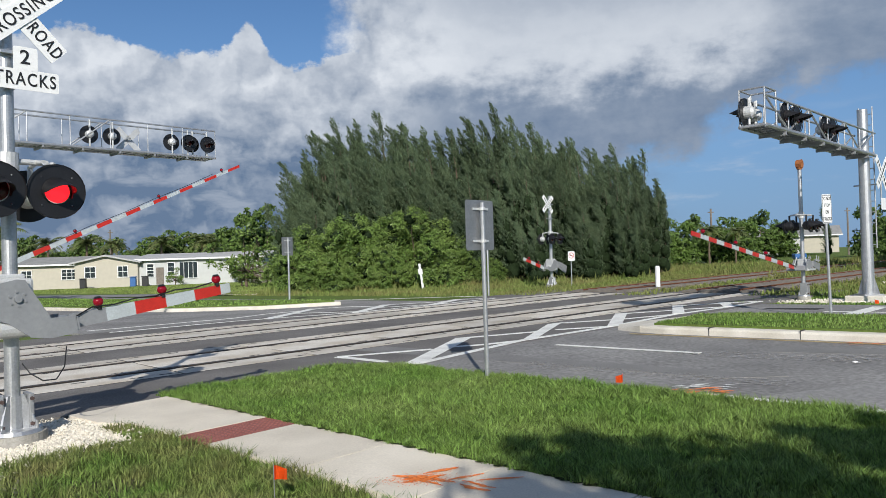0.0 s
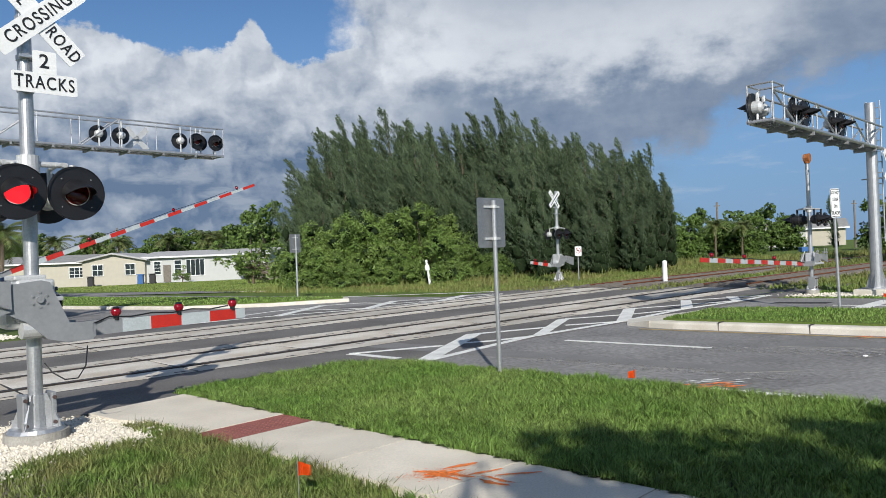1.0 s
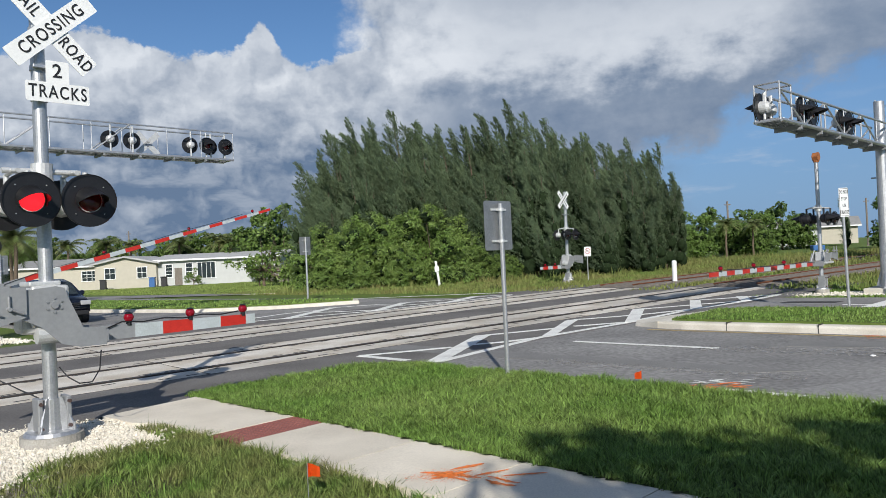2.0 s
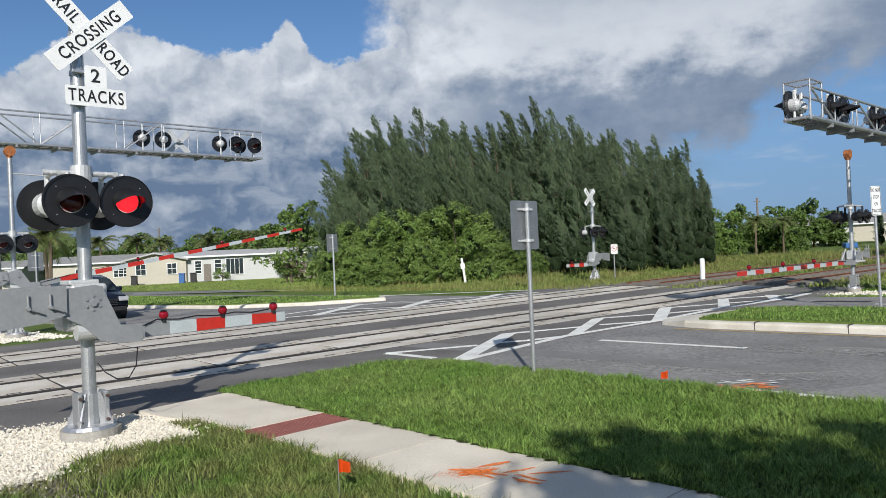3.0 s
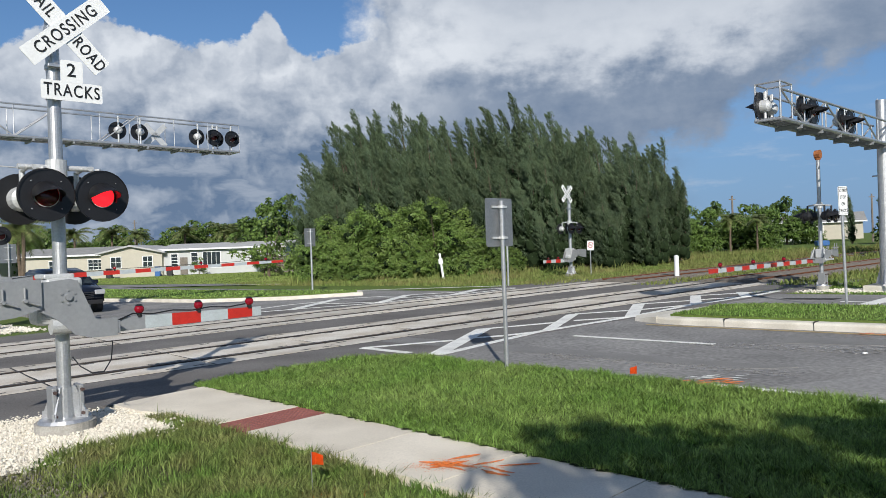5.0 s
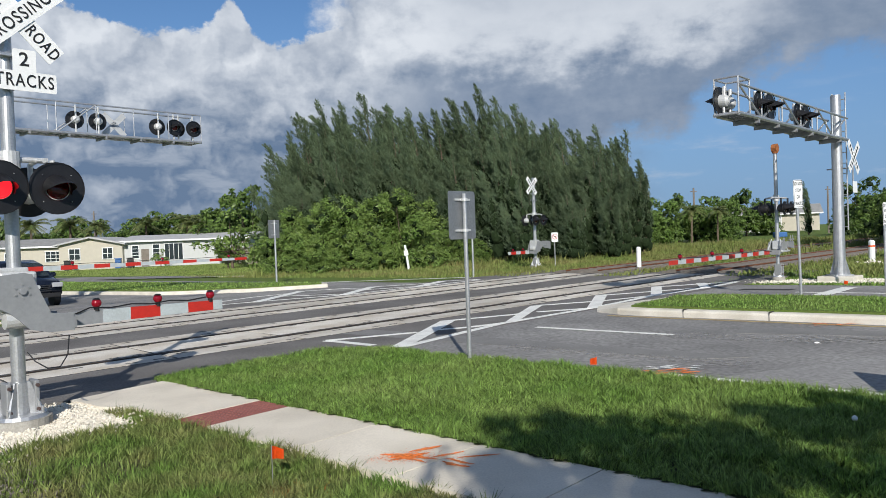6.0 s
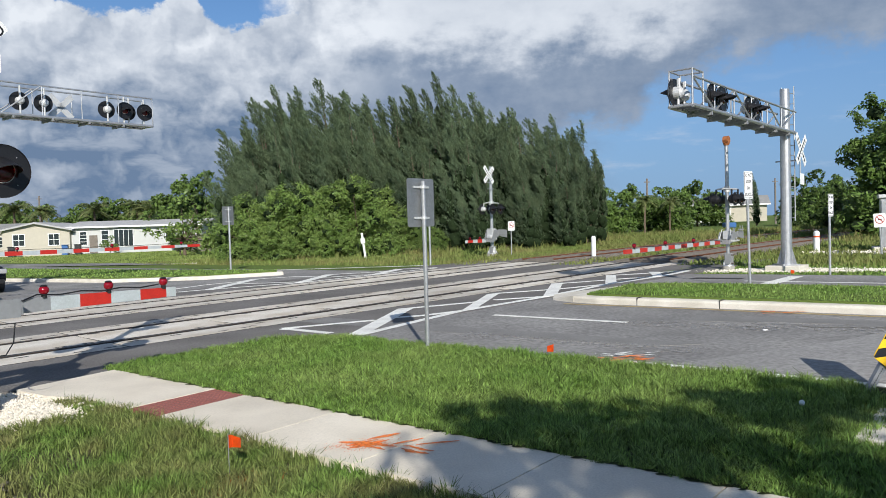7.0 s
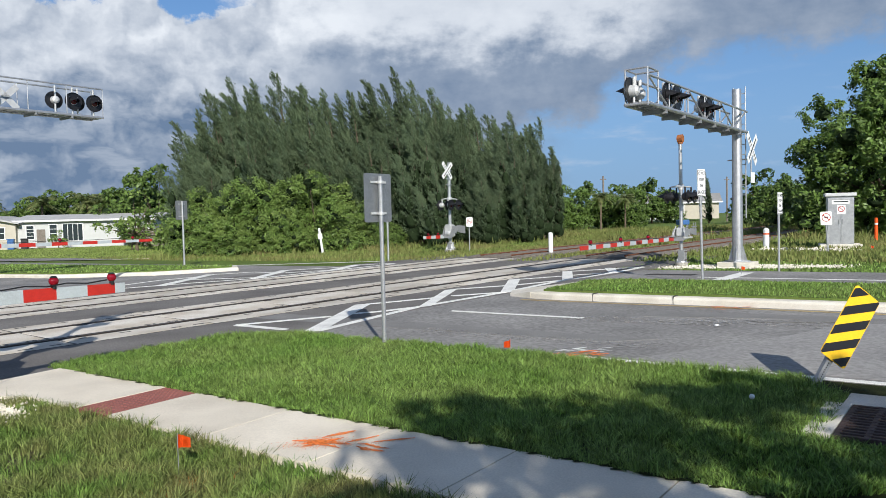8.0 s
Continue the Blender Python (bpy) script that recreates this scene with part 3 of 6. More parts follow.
# ---- plants ----
def leaves(rng, centres, radii, count, size, aspect=1.6, sprays=34, spray_r=0.27):
    """Leaves on sprays: each clump carries small sprays over its surface, each spray is a tuft of leaves that face out and up."""
    centres, radii = np.asarray(centres, float), np.asarray(radii, float)
    k = len(centres) * sprays
    d = rng.normal(size=(k, 3))
    d[:, 2] = d[:, 2] * 0.9 + 0.25
    d /= np.linalg.norm(d, axis=1)[:, None]
    big = np.repeat(np.arange(len(centres)), sprays)
    mid = centres[big] + d * radii[big] * rng.uniform(0.72, 1.12, (k, 1))
    rad = spray_r * radii[big].mean(axis=1) * rng.uniform(0.6, 1.25, k)
    wts = rad ** 2
    pick = rng.choice(k, count, p=wts / wts.sum())
    u = rng.normal(size=(count, 3))
    u[:, 2] = u[:, 2] * 0.9 + 0.3
    u = u / np.linalg.norm(u, axis=1)[:, None]
    p = mid[pick] + u * rad[pick][:, None] * rng.uniform(0.45, 1.1, (count, 1)) 
    nrm = u * 0.8 + d[pick] * 0.5 + np.array([0, 0, 0.15]) + rng.normal(size=(count, 3)) * 0.55
    nrm /= np.linalg.norm(nrm, axis=1)[:, None]
    a = np.cross(nrm, rng.normal(size=(count, 3)))
    a /= np.linalg.norm(a, axis=1)[:, None] + 1e-9
    b = np.cross(nrm, a)
    s = size * (0.6 + 0.8 * rng.random(count))
    a, b = a * (s * aspect)[:, None], b * s[:, None]
    v = np.stack([p - a * 0.5, p + b * 0.5, p + a * 0.7, p - b * 0.5], 1).reshape(-1, 3)
    f = np.arange(count * 4).reshape(-1, 4)
    return v, f


def blob(bm, c, r, seed, amp=0.22):
    g = bmesh.ops.create_icosphere(bm, subdivisions=2, radius=1)
    for v in g["verts"]:
        k = 1 + amp * noise.noise(Vector(v.co) * 1.7 + Vector((seed * 3.1, seed, 0)))
        v.co = Vector((c[0] + v.co.x * r[0] * k, c[1] + v.co.y * r[1] * k, c[2] + v.co.z * r[2] * k))


def broadleaf(name, label, cat, seed, clumps, trunk_h, leaf_n, leaf_size, mat, group="", aspect=1.7, inner=0.38):
    """A tree or shrub at the origin: trunk, limbs, and a crown of many leaves round the given clumps."""
    rng = np.random.default_rng(seed)
    ob = tagged(new(name), label, cat, group)
    bm = B()
    c0 = np.mean([c for c, r in clumps], axis=0)
    rod(bm, (0, 0, -0.1), (0, 0, max(0.3, trunk_h)), 0.05 * c0[2] + 0.04, 0.035 * c0[2] + 0.02, 8)
    for c, r in clumps:
        rod(bm, (0, 0, max(0.2, trunk_h * 0.8)), (c[0], c[1], c[2]), 0.02 * c0[2] + 0.015, 0.012, 6)
    part("trunk", bm, BARK, ob)
    # opaque dark blobs, painted as the shade deep in the crown
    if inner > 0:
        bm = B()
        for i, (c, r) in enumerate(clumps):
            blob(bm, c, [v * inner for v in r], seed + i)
        part("shade_core", bm, CROWN_SHADE, ob, "core of the crown, coloured dark as the shade among leaves")
    v, f = leaves(rng, [c for c, r in clumps], [r for c, r in clumps], leaf_n, leaf_size, aspect)
    soup("crown", v.tolist(), f.tolist(), mat, ob)
    return ob


def casuarina(seed, h, w, leaders=12, plumes=40, needles=95):
    """A wind-blown she-oak: a leaning trunk with several leaders, each a narrow cone of feathery plumes that ends in a bent point."""
    rng = np.random.default_rng(seed)
    ob = tagged(new("casuarina_tree"), "tall dark green casuarina tree with feathery wind-swept plumes", "tree", "casuarina grove")
    rods, crowns = B(), B()
    V = []
    for i in range(leaders):
        if i == 0:
            foot, top_h, spread = np.zeros(3), h, w * 0.34
            head = np.array([-0.055 * h, 0, h])
        else:
            az = 6.283 * (i + rng.random() * 0.6) / (leaders - 1)
            r = w * rng.uniform(0.20, 0.42)
            foot = np.array([math.cos(az) * r * 0.45, math.sin(az) * r * 0.45, h * rng.uniform(0.0, 0.05)])
            top_h = h * rng.uniform(0.60, 0.95)
            head = np.array([math.cos(az) * r - rng.uniform(0.0, 0.12) * top_h, math.sin(az) * r, top_h])
            spread = w * rng.uniform(0.25, 0.32)

        def axis(u):
            bow = foot + (head - foot) * u
            out = math.sin(min(1.0, u) * 1.9) * 0.35
            bow[0] += (head[0] - foot[0]) * out + 0.035 * h * math.sin(3.1 * u)
            bow[1] += (head[1] - foot[1]) * out
            return bow

        for k in range(5):
            rod(rods, axis(k / 5), axis((k + 1) / 5), (0.016 if i == 0 else 0.007) * h * (1 - k / 5.4), (0.016 if i == 0 else 0.007) * h * (1 - (k + 1) / 5.4), 6)
        # dark blobs along each leader stand for shaded gaps behind the plumes
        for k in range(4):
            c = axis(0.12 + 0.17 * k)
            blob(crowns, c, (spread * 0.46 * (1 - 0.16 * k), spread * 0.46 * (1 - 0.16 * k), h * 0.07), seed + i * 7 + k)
        for k in range(plumes):
            u = 0.03 + 0.97 * ((k + rng.random()) / plumes) ** 0.85
            base = axis(u)
            az, up = rng.random() * 6.283, rng.uniform(0.35, 0.9) + 0.45 * u ** 2
            ln = spread * (0.20 + 1.0 * max(0.0, 1 - u) ** 0.6) * rng.uniform(0.55, 1.3) + 0.14
            d = np.array([math.cos(az) * math.cos(up) - 0.5, math.sin(az) * math.cos(up), math.sin(up) + 0.25])
            d /= np.linalg.norm(d)
            start = base + np.array([math.cos(az), math.sin(az), 0]) * spread * rng.uniform(0.0, 0.5) * (1 - u)
            s = rng.random(needles) ** 0.8
            ctr = start + d * ln * s[:, None] + np.array([-0.25, 0, 0.12]) * (ln * s ** 2)[:, None]
            p = ctr + rng.normal(size=(needles, 3)) * ((0.15 * (1 - s) + 0.04) * (0.5 + 0.5 * ln))[:, None]
            q = d + rng.normal(size=(needles, 3)) * 0.34 + np.array([-0.2, 0, 0.1])
            q /= np.linalg.norm(q, axis=1)[:, None]
            b = np.cross(q, rng.normal(size=(needles, 3)))
            b /= np.linalg.norm(b, axis=1)[:, None]
            nl, nw = (0.09 + 0.11 * rng.random(needles))[:, None], (0.022 + 0.022 * rng.random(needles))[:, None]
            V.append(np.stack([p - q * nl * 0.5 - b * nw * 0.5, p - q * nl * 0.3 + b * nw, p + q * nl], 1).reshape(-1, 3))
    part("trunk", rods, BARK, ob)
    part("shade_core", crowns, CROWN_SHADE, ob, "core of the crown, coloured dark as the shade between plumes")
    V = np.concatenate(V)
    soup("crown", V.tolist(), np.arange(len(V)).reshape(-1, 3).tolist(), PINE, ob)
    return ob


def place(ob, x, y, rz=0, s=1.0, z=0.0):
    ob.matrix_basis = pose(x, y, gz(x) + z, 0, 0, rz) @ Matrix.Scale(s, 4)
    return ob


def grove():
    bases = (12.0, 11.5, 12.4)
    kinds = [casuarina(11, 12.0, 6.0), casuarina(12, 11.5, 5.4), casuarina(13, 12.4, 5.6)]
    rng = random.Random(5)
    # place and height of each tree
    spots = [(-10.2, 50.5, 7.6), (-9.3, 51, 9.0), (-8.4, 51.5, 10.2), (-7.1, 51, 10.9), (-5.6, 51.5, 10.9), (-4.2, 51, 11.4), (-2.8, 51.5, 10.7), (-1.0, 51, 10.2),
             (0.6, 51.5, 10.2), (2.2, 51, 10.4), (3.7, 51, 11.4), (4.9, 51.5, 11.0), (6.7, 50.5, 9.4), (8.8, 50, 8.9), (9.8, 50.5, 8.4), (11.3, 49.5, 8.3), (12.1, 49, 7.4), (12.6, 48.2, 6.4), (12.7, 47, 5.2),
             (-1.5, 47.8, 7.6), (1.4, 47.2, 7.4), (4.2, 46.6, 8.0), (6.9, 46.2, 7.4), (9.4, 45.8, 7.0), (11.4, 45.4, 5.8), (7.9, 44.4, 4.8), (5.2, 44.8, 5.2), (10.4, 44.0, 4.2),
             (-8.9, 49.0, 7.8), (-7.2, 48.6, 8.6), (-5.0, 48.8, 8.9), (-3.0, 49.0, 8.8), (3.0, 48.8, 9.2), (5.4, 48.6, 9.0), (7.8, 48.2, 7.9), (10.4, 47.8, 7.2),
             (-8.0, 53.0, 9.9), (-6.4, 53.2, 10.7), (-3.5, 53.0, 10.8), (-0.2, 53.2, 10.1), (1.4, 53.0, 10.2), (5.6, 53.0, 10.2), (7.6, 52.6, 9.2), (10.6, 52.0, 8.4)]
    for i, (x, y, h) in enumerate(spots):
        src = kinds[i % 3]
        ob = src if i < 3 else copy_thing(src, Matrix())
        place(ob, x, y, rng.uniform(-40, 40), h / bases[i % 3])


grove()


def clump_set(seed, n, w, d, h, r0, r1, low=0.25):
    rng = random.Random(seed)
    out = []
    for i in range(n):
        x, y = rng.uniform(-w, w), rng.uniform(-d, d)
        lim = h * (1 - 0.45 * (x / w) ** 2 - 0.25 * (y / d) ** 2)
        r = rng.uniform(r0, r1)
        out.append(((x, y, max(r * 0.6, rng.uniform(low, 1.0) * lim - r * 0.7)), (r * 1.1, r * 1.1, r * 0.85)))
    return out


sh = broadleaf("shrub", "large bright green leafy shrub at the edge of the grove", "shrub", 21, clump_set(3, 46, 2.7, 1.8, 5.4, 0.6, 1.1, 0.1), 0.8, 48000, 0.070, LEAF, "shrubs before the grove")
place(sh, -5.8, 46.6, 0, 1.03)
for x, y, s, r in ((-2.3, 46.4, 1.04, 140), (-8.3, 46.9, 0.88, 60), (-9.5, 47.2, 0.56, 150), (0.3, 45.8, 0.50, 200), (-6.9, 44.9, 0.5, 100), (-3.9, 44.8, 0.5, 20), (-8.6, 45.4, 0.40, 270), (1.9, 45.4, 0.36, 310), (-0.9, 44.9, 0.42, 30)):
    place(copy_thing(sh, Matrix()), x, y, r, s)

# ---- crossing signals ----
ARM_WHITE = material("arm_sheeting_white", (0.45, 0.50, 0.52), 0.45, var=0.15, scale=6, second=(0.38, 0.42, 0.43))


def lettering(text, size, parent, m, mat=INK, name="lettering", sx=1.0):
    """Words as thin raised letters, centred, in the parent's space; they face -y when m only moves them."""
    cu = bpy.data.curves.new("lettering", "FONT")
    cu.body, cu.size, cu.align_x, cu.align_y, cu.extrude, cu.offset = text, size, "CENTER", "CENTER", 0.0015, size * 0.010
    cu.space_character = 1.18
    tmp = bpy.data.objects.new("tmp", cu)
    scene.collection.objects.link(tmp)
    me = bpy.data.meshes.new_from_object(tmp.evaluated_get(bpy.context.evaluated_depsgraph_get()))
    bpy.data.objects.remove(tmp)
    me.transform(m @ pose(0, 0, 0, 90) @ Matrix.Diagonal((sx, 1, 1, 1)))
    me.materials.append(mat)
    ob = new(name, me)
    ob.parent = parent
    return ob


def round_plate(bm, w, h, t, m, r=0.03, seg=4):
    """A sheet with rounded corners in the xz plane, t thick, facing -y, set by m."""
    pts = []
    for cx, cz, a0 in ((w / 2 - r, h / 2 - r, 0), (-w / 2 + r, h / 2 - r, 90), (-w / 2 + r, -h / 2 + r, 180), (w / 2 - r, -h / 2 + r, 270)):
        for k in range(seg + 1):
            a = radians(a0 + 90 * k / seg)
            pts.append((cx + r * math.cos(a), 0, cz + r * math.sin(a)))
    n0 = set(bm.verts)
    plate(bm, pts, t, (0, 1, 0))
    bmesh.ops.transform(bm, matrix=m, verts=[v for v in bm.verts if v not in n0])
    return bm


FLASHERS = []


def lamp_head(parent, x, y, z, front, lens_mat, r=0.265, turn=0, shell=None):
    """A flashing light: round black background, silver housing, hood and red lens. front -1 faces -y, 1 faces +y."""
    f = front
    rot = Matrix.Translation((x, y, z)) @ pose(0, 0, 0, 0, 0, turn)
    bm = B()
    rod(bm, (0, 0, 0), (0, -f * 0.012, 0), r, r, 28)
    # a slightly dished rim
    rod(bm, (0, f * 0.012, 0), (0, f * 0.03, 0), r * 0.97, r * 0.99, 28, caps=False)
    bmesh.ops.transform(bm, matrix=rot, verts=bm.verts)
    disc = part("background_disc", bm, BLACK, parent, "round matt black background disc")
    bm = B()
    rod(bm, (0, -f * 0.012, 0), (0, -f * 0.15, 0), 0.135, 0.12, 18)
    rod(bm, (0, -f * 0.15, 0), (0, -f * 0.20, 0), 0.12, 0.06, 18)
    rod(bm, (0, -f * 0.1, 0.1), (0, -f * 0.1, 0.3), 0.028, 0.028, 10)
    bmesh.ops.transform(bm, matrix=rot, verts=bm.verts)
    part("housing", bm, shell or ALU, disc, "dark lamp housing" if shell else "silver lamp housing", smooth=False)
    # hood: a half tube that droops forward and hides the upper part of the lens
    bm = B()
    prev = None
    for k in range(21):
        a = radians(-25 + 230 * k / 20)
        ln = 0.07 + 0.25 * max(0.0, math.sin(a)) ** 0.7
        c, q = math.cos(a) * 0.142, math.sin(a) * 0.142
        drop = ln * 0.30
        row = [bm.verts.new(v) for v in ((c, f * 0.01, q), (c * 0.98, f * ln, q * 0.96 - drop), (c * 0.94, f * ln, q * 0.92 - drop), (c * 0.96, f * 0.01, q * 0.96))]
        if prev:
            for i in range(4):
                bm.faces.new((prev[i], prev[(i + 1) % 4], row[(i + 1) % 4], row[i]))
        prev = row
    bmesh.ops.recalc_face_normals(bm, faces=bm.faces)
    bmesh.ops.transform(bm, matrix=rot, verts=bm.verts)
    part("hood", bm, BLACK, disc)
    bm = B()
    for k in range(24):
        a, b = 2 * math.pi * k / 24, 2 * math.pi * (k + 1) / 24
        rod(bm, (0.122 * math.cos(a), f * 0.016, 0.122 * math.sin(a)), (0.122 * math.cos(b), f * 0.016, 0.122 * math.sin(b)), 0.005, 0.005, 5)
    bmesh.ops.transform(bm, matrix=rot, verts=bm.verts)
    part("lens_ring", bm, ALU, disc, "thin bright ring round the lens")
    if r > 0.27:
        for k in range(4):
            a = radians(45 + 90 * k)
            bm = B()
            rod(bm, (0.2 * math.cos(a), f * 0.010, 0.2 * math.sin(a)), (0.2 * math.cos(a), f * 0.020, 0.2 * math.sin(a)), 0.006, 0.004, 6)
            bmesh.ops.transform(bm, matrix=rot, verts=bm.verts)
            part("rivet", bm, ALU, disc)
    bm = B()
    g = bmesh.ops.create_uvsphere(bm, u_segments=20, v_segments=10, radius=0.115)
    bmesh.ops.scale(bm, vec=(1, 0.28, 1), verts=bm.verts)
    bmesh.ops.translate(bm, vec=(0, f * 0.012, 0), verts=bm.verts)
    bmesh.ops.transform(bm, matrix=rot, verts=bm.verts)
    if lens_mat is not LAMP_RED:
        part("lens", bm, lens_mat, disc, "unlit dark red lens", smooth=True)
        return disc
    # lens turned over to imitate flashing: glowing side, then dark side, faces the road
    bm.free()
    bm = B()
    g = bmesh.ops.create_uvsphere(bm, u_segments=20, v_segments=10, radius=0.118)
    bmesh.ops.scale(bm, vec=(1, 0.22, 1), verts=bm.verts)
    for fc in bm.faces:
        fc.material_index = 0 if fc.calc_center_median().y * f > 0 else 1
    lens = part("lens", bm, [LAMP_RED, LENS], disc, "red lens with one glowing and one dark side", smooth=True)
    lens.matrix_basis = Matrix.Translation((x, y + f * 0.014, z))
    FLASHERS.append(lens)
    return disc


def crossbuck(parent, x, y, z, size, readable):
    """Two crossed white blades; the words on the near one can be read."""
    for a, words in ((42, "CROSSING"), (-46, "RAIL    ROAD")):
        m = Matrix.Translation((x, y - (0.012 if a > 0 else 0), z)) @ pose(0, 0, 0, 0, -a, 0)
        bm = B()
        round_plate(bm, size, size * 0.205, 0.008, m, 0.012, 2)
        blade = part("blade", bm, WHITE, parent, "white reflective crossbuck blade")
        if readable:
            for word, off in (((words, 0.0),) if a > 0 else (("RAIL", -0.31), ("ROAD", 0.31))):
                lettering(word, size * 0.168, blade, m @ pose(off * size, -0.003, 0), sx=0.84 if a > 0 else 0.72)
        else:
            for k in range(7):
                if a < 0 and k == 3:
                    continue
                b2 = B()
                box(b2, m @ Vector(((k - 3) * size * 0.115, -0.004, 0)), (size * 0.05, 0.003, size * 0.10), m.to_3x3().to_4x4())
                part("letter_bar", b2, INK, blade)


def stripes(parent, x0, x1, z, y, h0, h1, bands, wbox=0.03):
    """Red and white lengths of a gate arm, each a tapered box."""
    tot = sum(w for w, c in bands)
    x = x0
    for w, c in bands:
        a, b = x, x + (x1 - x0) * w / tot
        ha, hb = (h0 + (h1 - h0) * (v - x0) / (x1 - x0) for v in (a, b))
        bm = B()
        plate(bm, [(a, y, z - ha / 2), (b, y, z - hb / 2), (b, y, z + hb / 2), (a, y, z + ha / 2)], wbox, (0, 1, 0))
        part("stripe", bm, {"r": RED, "w": ARM_WHITE, "g": GREY}[c], parent)
        x = b


def gate_lamp(parent, x, y, z, r=0.050):
    bm = B()
    rod(bm, (x, y, z - 0.05), (x, y, z), 0.03, 0.03, 8)
    l = part("lamp_base", bm, BLACK, parent)
    bm = B()
    bmesh.ops.create_uvsphere(bm, u_segments=16, v_segments=10, radius=r)
    bmesh.ops.scale(bm, vec=(1.1, 1.0, 1.05), verts=bm.verts)
    bmesh.ops.translate(bm, vec=(x, y, z + r * 0.8), verts=bm.verts)
    part("lamp_lens", bm, LAMP_SMALL, l, "round glossy dark red gate lamp", smooth=True)
    bm = B()
    rod(bm, (x, y, z + r * 1.6), (x, y, z + r * 1.95), r * 0.9, r * 0.5, 12)
    part("lamp_cap", bm, BLACK, l)


def mast_foot(parent, s=1.0):
    bm = B()
    rod(bm, (0, 0, -0.06), (0, 0, 0.10), 0.31 * s, 0.30 * s, 26)
    part("foundation", bm, FOOTING, parent, "round grey concrete foundation")
    bm = B()
    rod(bm, (0, 0, 0.10), (0, 0, 0.135), 0.27 * s, 0.25 * s, 22)
    rod(bm, (0, 0, 0.135), (0, 0, 0.46), 0.095 * s, 0.088 * s, 16)
    for k in range(4):
        a = radians(45 + 90 * k)
        c, d = math.cos(a), math.sin(a)
        plate(bm, [(c * 0.10, d * 0.10, 0.135), (c * 0.25 * s, d * 0.25 * s, 0.135), (c * 0.115 * s, d * 0.115 * s, 0.47), (c * 0.08, d * 0.08, 0.47)], 0.02, (-d, c, 0))
        rod(bm, (c * 0.235 * s, d * 0.235 * s, 0.12), (c * 0.235 * s, d * 0.235 * s, 0.21), 0.016, 0.016, 8)
    part("base_casting", bm, GALV, parent, "bolted cast aluminium mast base")
    for sx in (-1, 1):
        bm = B()
        box(bm, (sx * 0.135 * s, -0.03, 0.31), (0.05, 0.20, 0.34), bevel=0.012)
        sp = part("side_plate", bm, GREY, parent, "grey bolted side plate")
        for dz in (0.18, 0.43):
            b2 = B()
            rod(b2, (sx * 0.135 * s, -0.16, dz), (sx * 0.135 * s, -0.10, dz), 0.02, 0.02, 6)
            part("bolt", b2, IRON, sp)


def gate(parent, side, hinge, reach, bands, h0, h1, lamps, plate_y=-0.26, start=0.52, tail=1.25, bulk=1.0):
    """The swinging part of a gate: it turns about the hinge in its mast's space. side 1: the arm goes to +x."""
    g = new("gate_arm")
    g.parent = parent
    g["label"] = "striped red and white gate arm with counterweight"
    s = side
    bm = B()
    pl = [(-0.30, 0.16), (0.02, 0.19), (0.10, 0.17), (0.14, 0.06), (0.27, -0.25), (0.5, -0.27), (0.5, -0.45), (0.24, -0.45), (0.06, -0.40), (-0.12, -0.22), (-0.30, -0.12)]
    pl = [(a, -0.355 + (b + 0.355) * bulk) for a, b in pl]
    for yy in (plate_y, -plate_y - 0.02):
        plate(bm, [(s * a, yy, b) for a, b in pl], 0.02, (0, 1, 0))
    for a, b in ((0, 0.09), (0.08, 0.045), (0.08, -0.045), (0, -0.09), (-0.08, -0.045), (-0.08, 0.045)):
        rod(bm, (s * (a * 0.8 - 0.0), plate_y - 0.012, b * 0.8), (s * (a * 0.8), plate_y, b * 0.8), 0.013, 0.013, 8)
    rod(bm, (0, plate_y - 0.03, 0), (0, plate_y, 0), 0.035, 0.035, 12)
    box(bm, (s * 0.5, 0, -0.36), (0.06, 0.5, 0.14), bevel=0.006)
    part("arm_bracket", bm, GREY, g, "grey steel side plates of the gate arm")
    bm = B()
    for yy in (plate_y - 0.03, -plate_y):
        plate(bm, [(s * a, yy, -0.355 + (b + 0.355) * bulk) for a, b in ((-0.26, 0.20), (-0.26, -0.10), (-0.5, -0.17), (-tail, -0.24), (-tail, 0.16), (-0.6, 0.19))], 0.03, (0, 1, 0))
    for xx in (-0.42, -0.62):
        rod(bm, (s * xx, plate_y - 0.05, 0.12), (s * xx, plate_y - 0.05, 0.0), 0.012, 0.012, 8)
        rod(bm, (s * xx, plate_y - 0.07, -0.01), (s * (xx + 0.12), plate_y - 0.07, -0.06), 0.012, 0.012, 8)
        rod(bm, (s * xx, plate_y - 0.09, -0.01), (s * xx, plate_y, -0.01), 0.02, 0.02, 8)
    part("counterweight", bm, GREY, g, "thick grey counterweight plates")
    stripes(g, s * start, s * reach, -0.355, -0.015, h0, h1, bands)
    bm = B()
    pts = [(s * start, -0.03, -0.33)] + [(s * (start + (reach - start) * k / 8), -0.03, -0.355 + h0 / 2 + (0.03 if k % 2 else 0.008)) for k in range(1, 8)]
    tube(bm, pts, 0.008)
    part("lamp_cable", bm, BLACK, g, "black cable clipped along the arm")
    for k in lamps:
        hh = h0 + (h1 - h0) * (k - start) / (reach - start)
        gate_lamp(g, s * k, 0, -0.355 + hh / 2 + 0.035)
    g.matrix_basis = pose(*hinge)
    return g


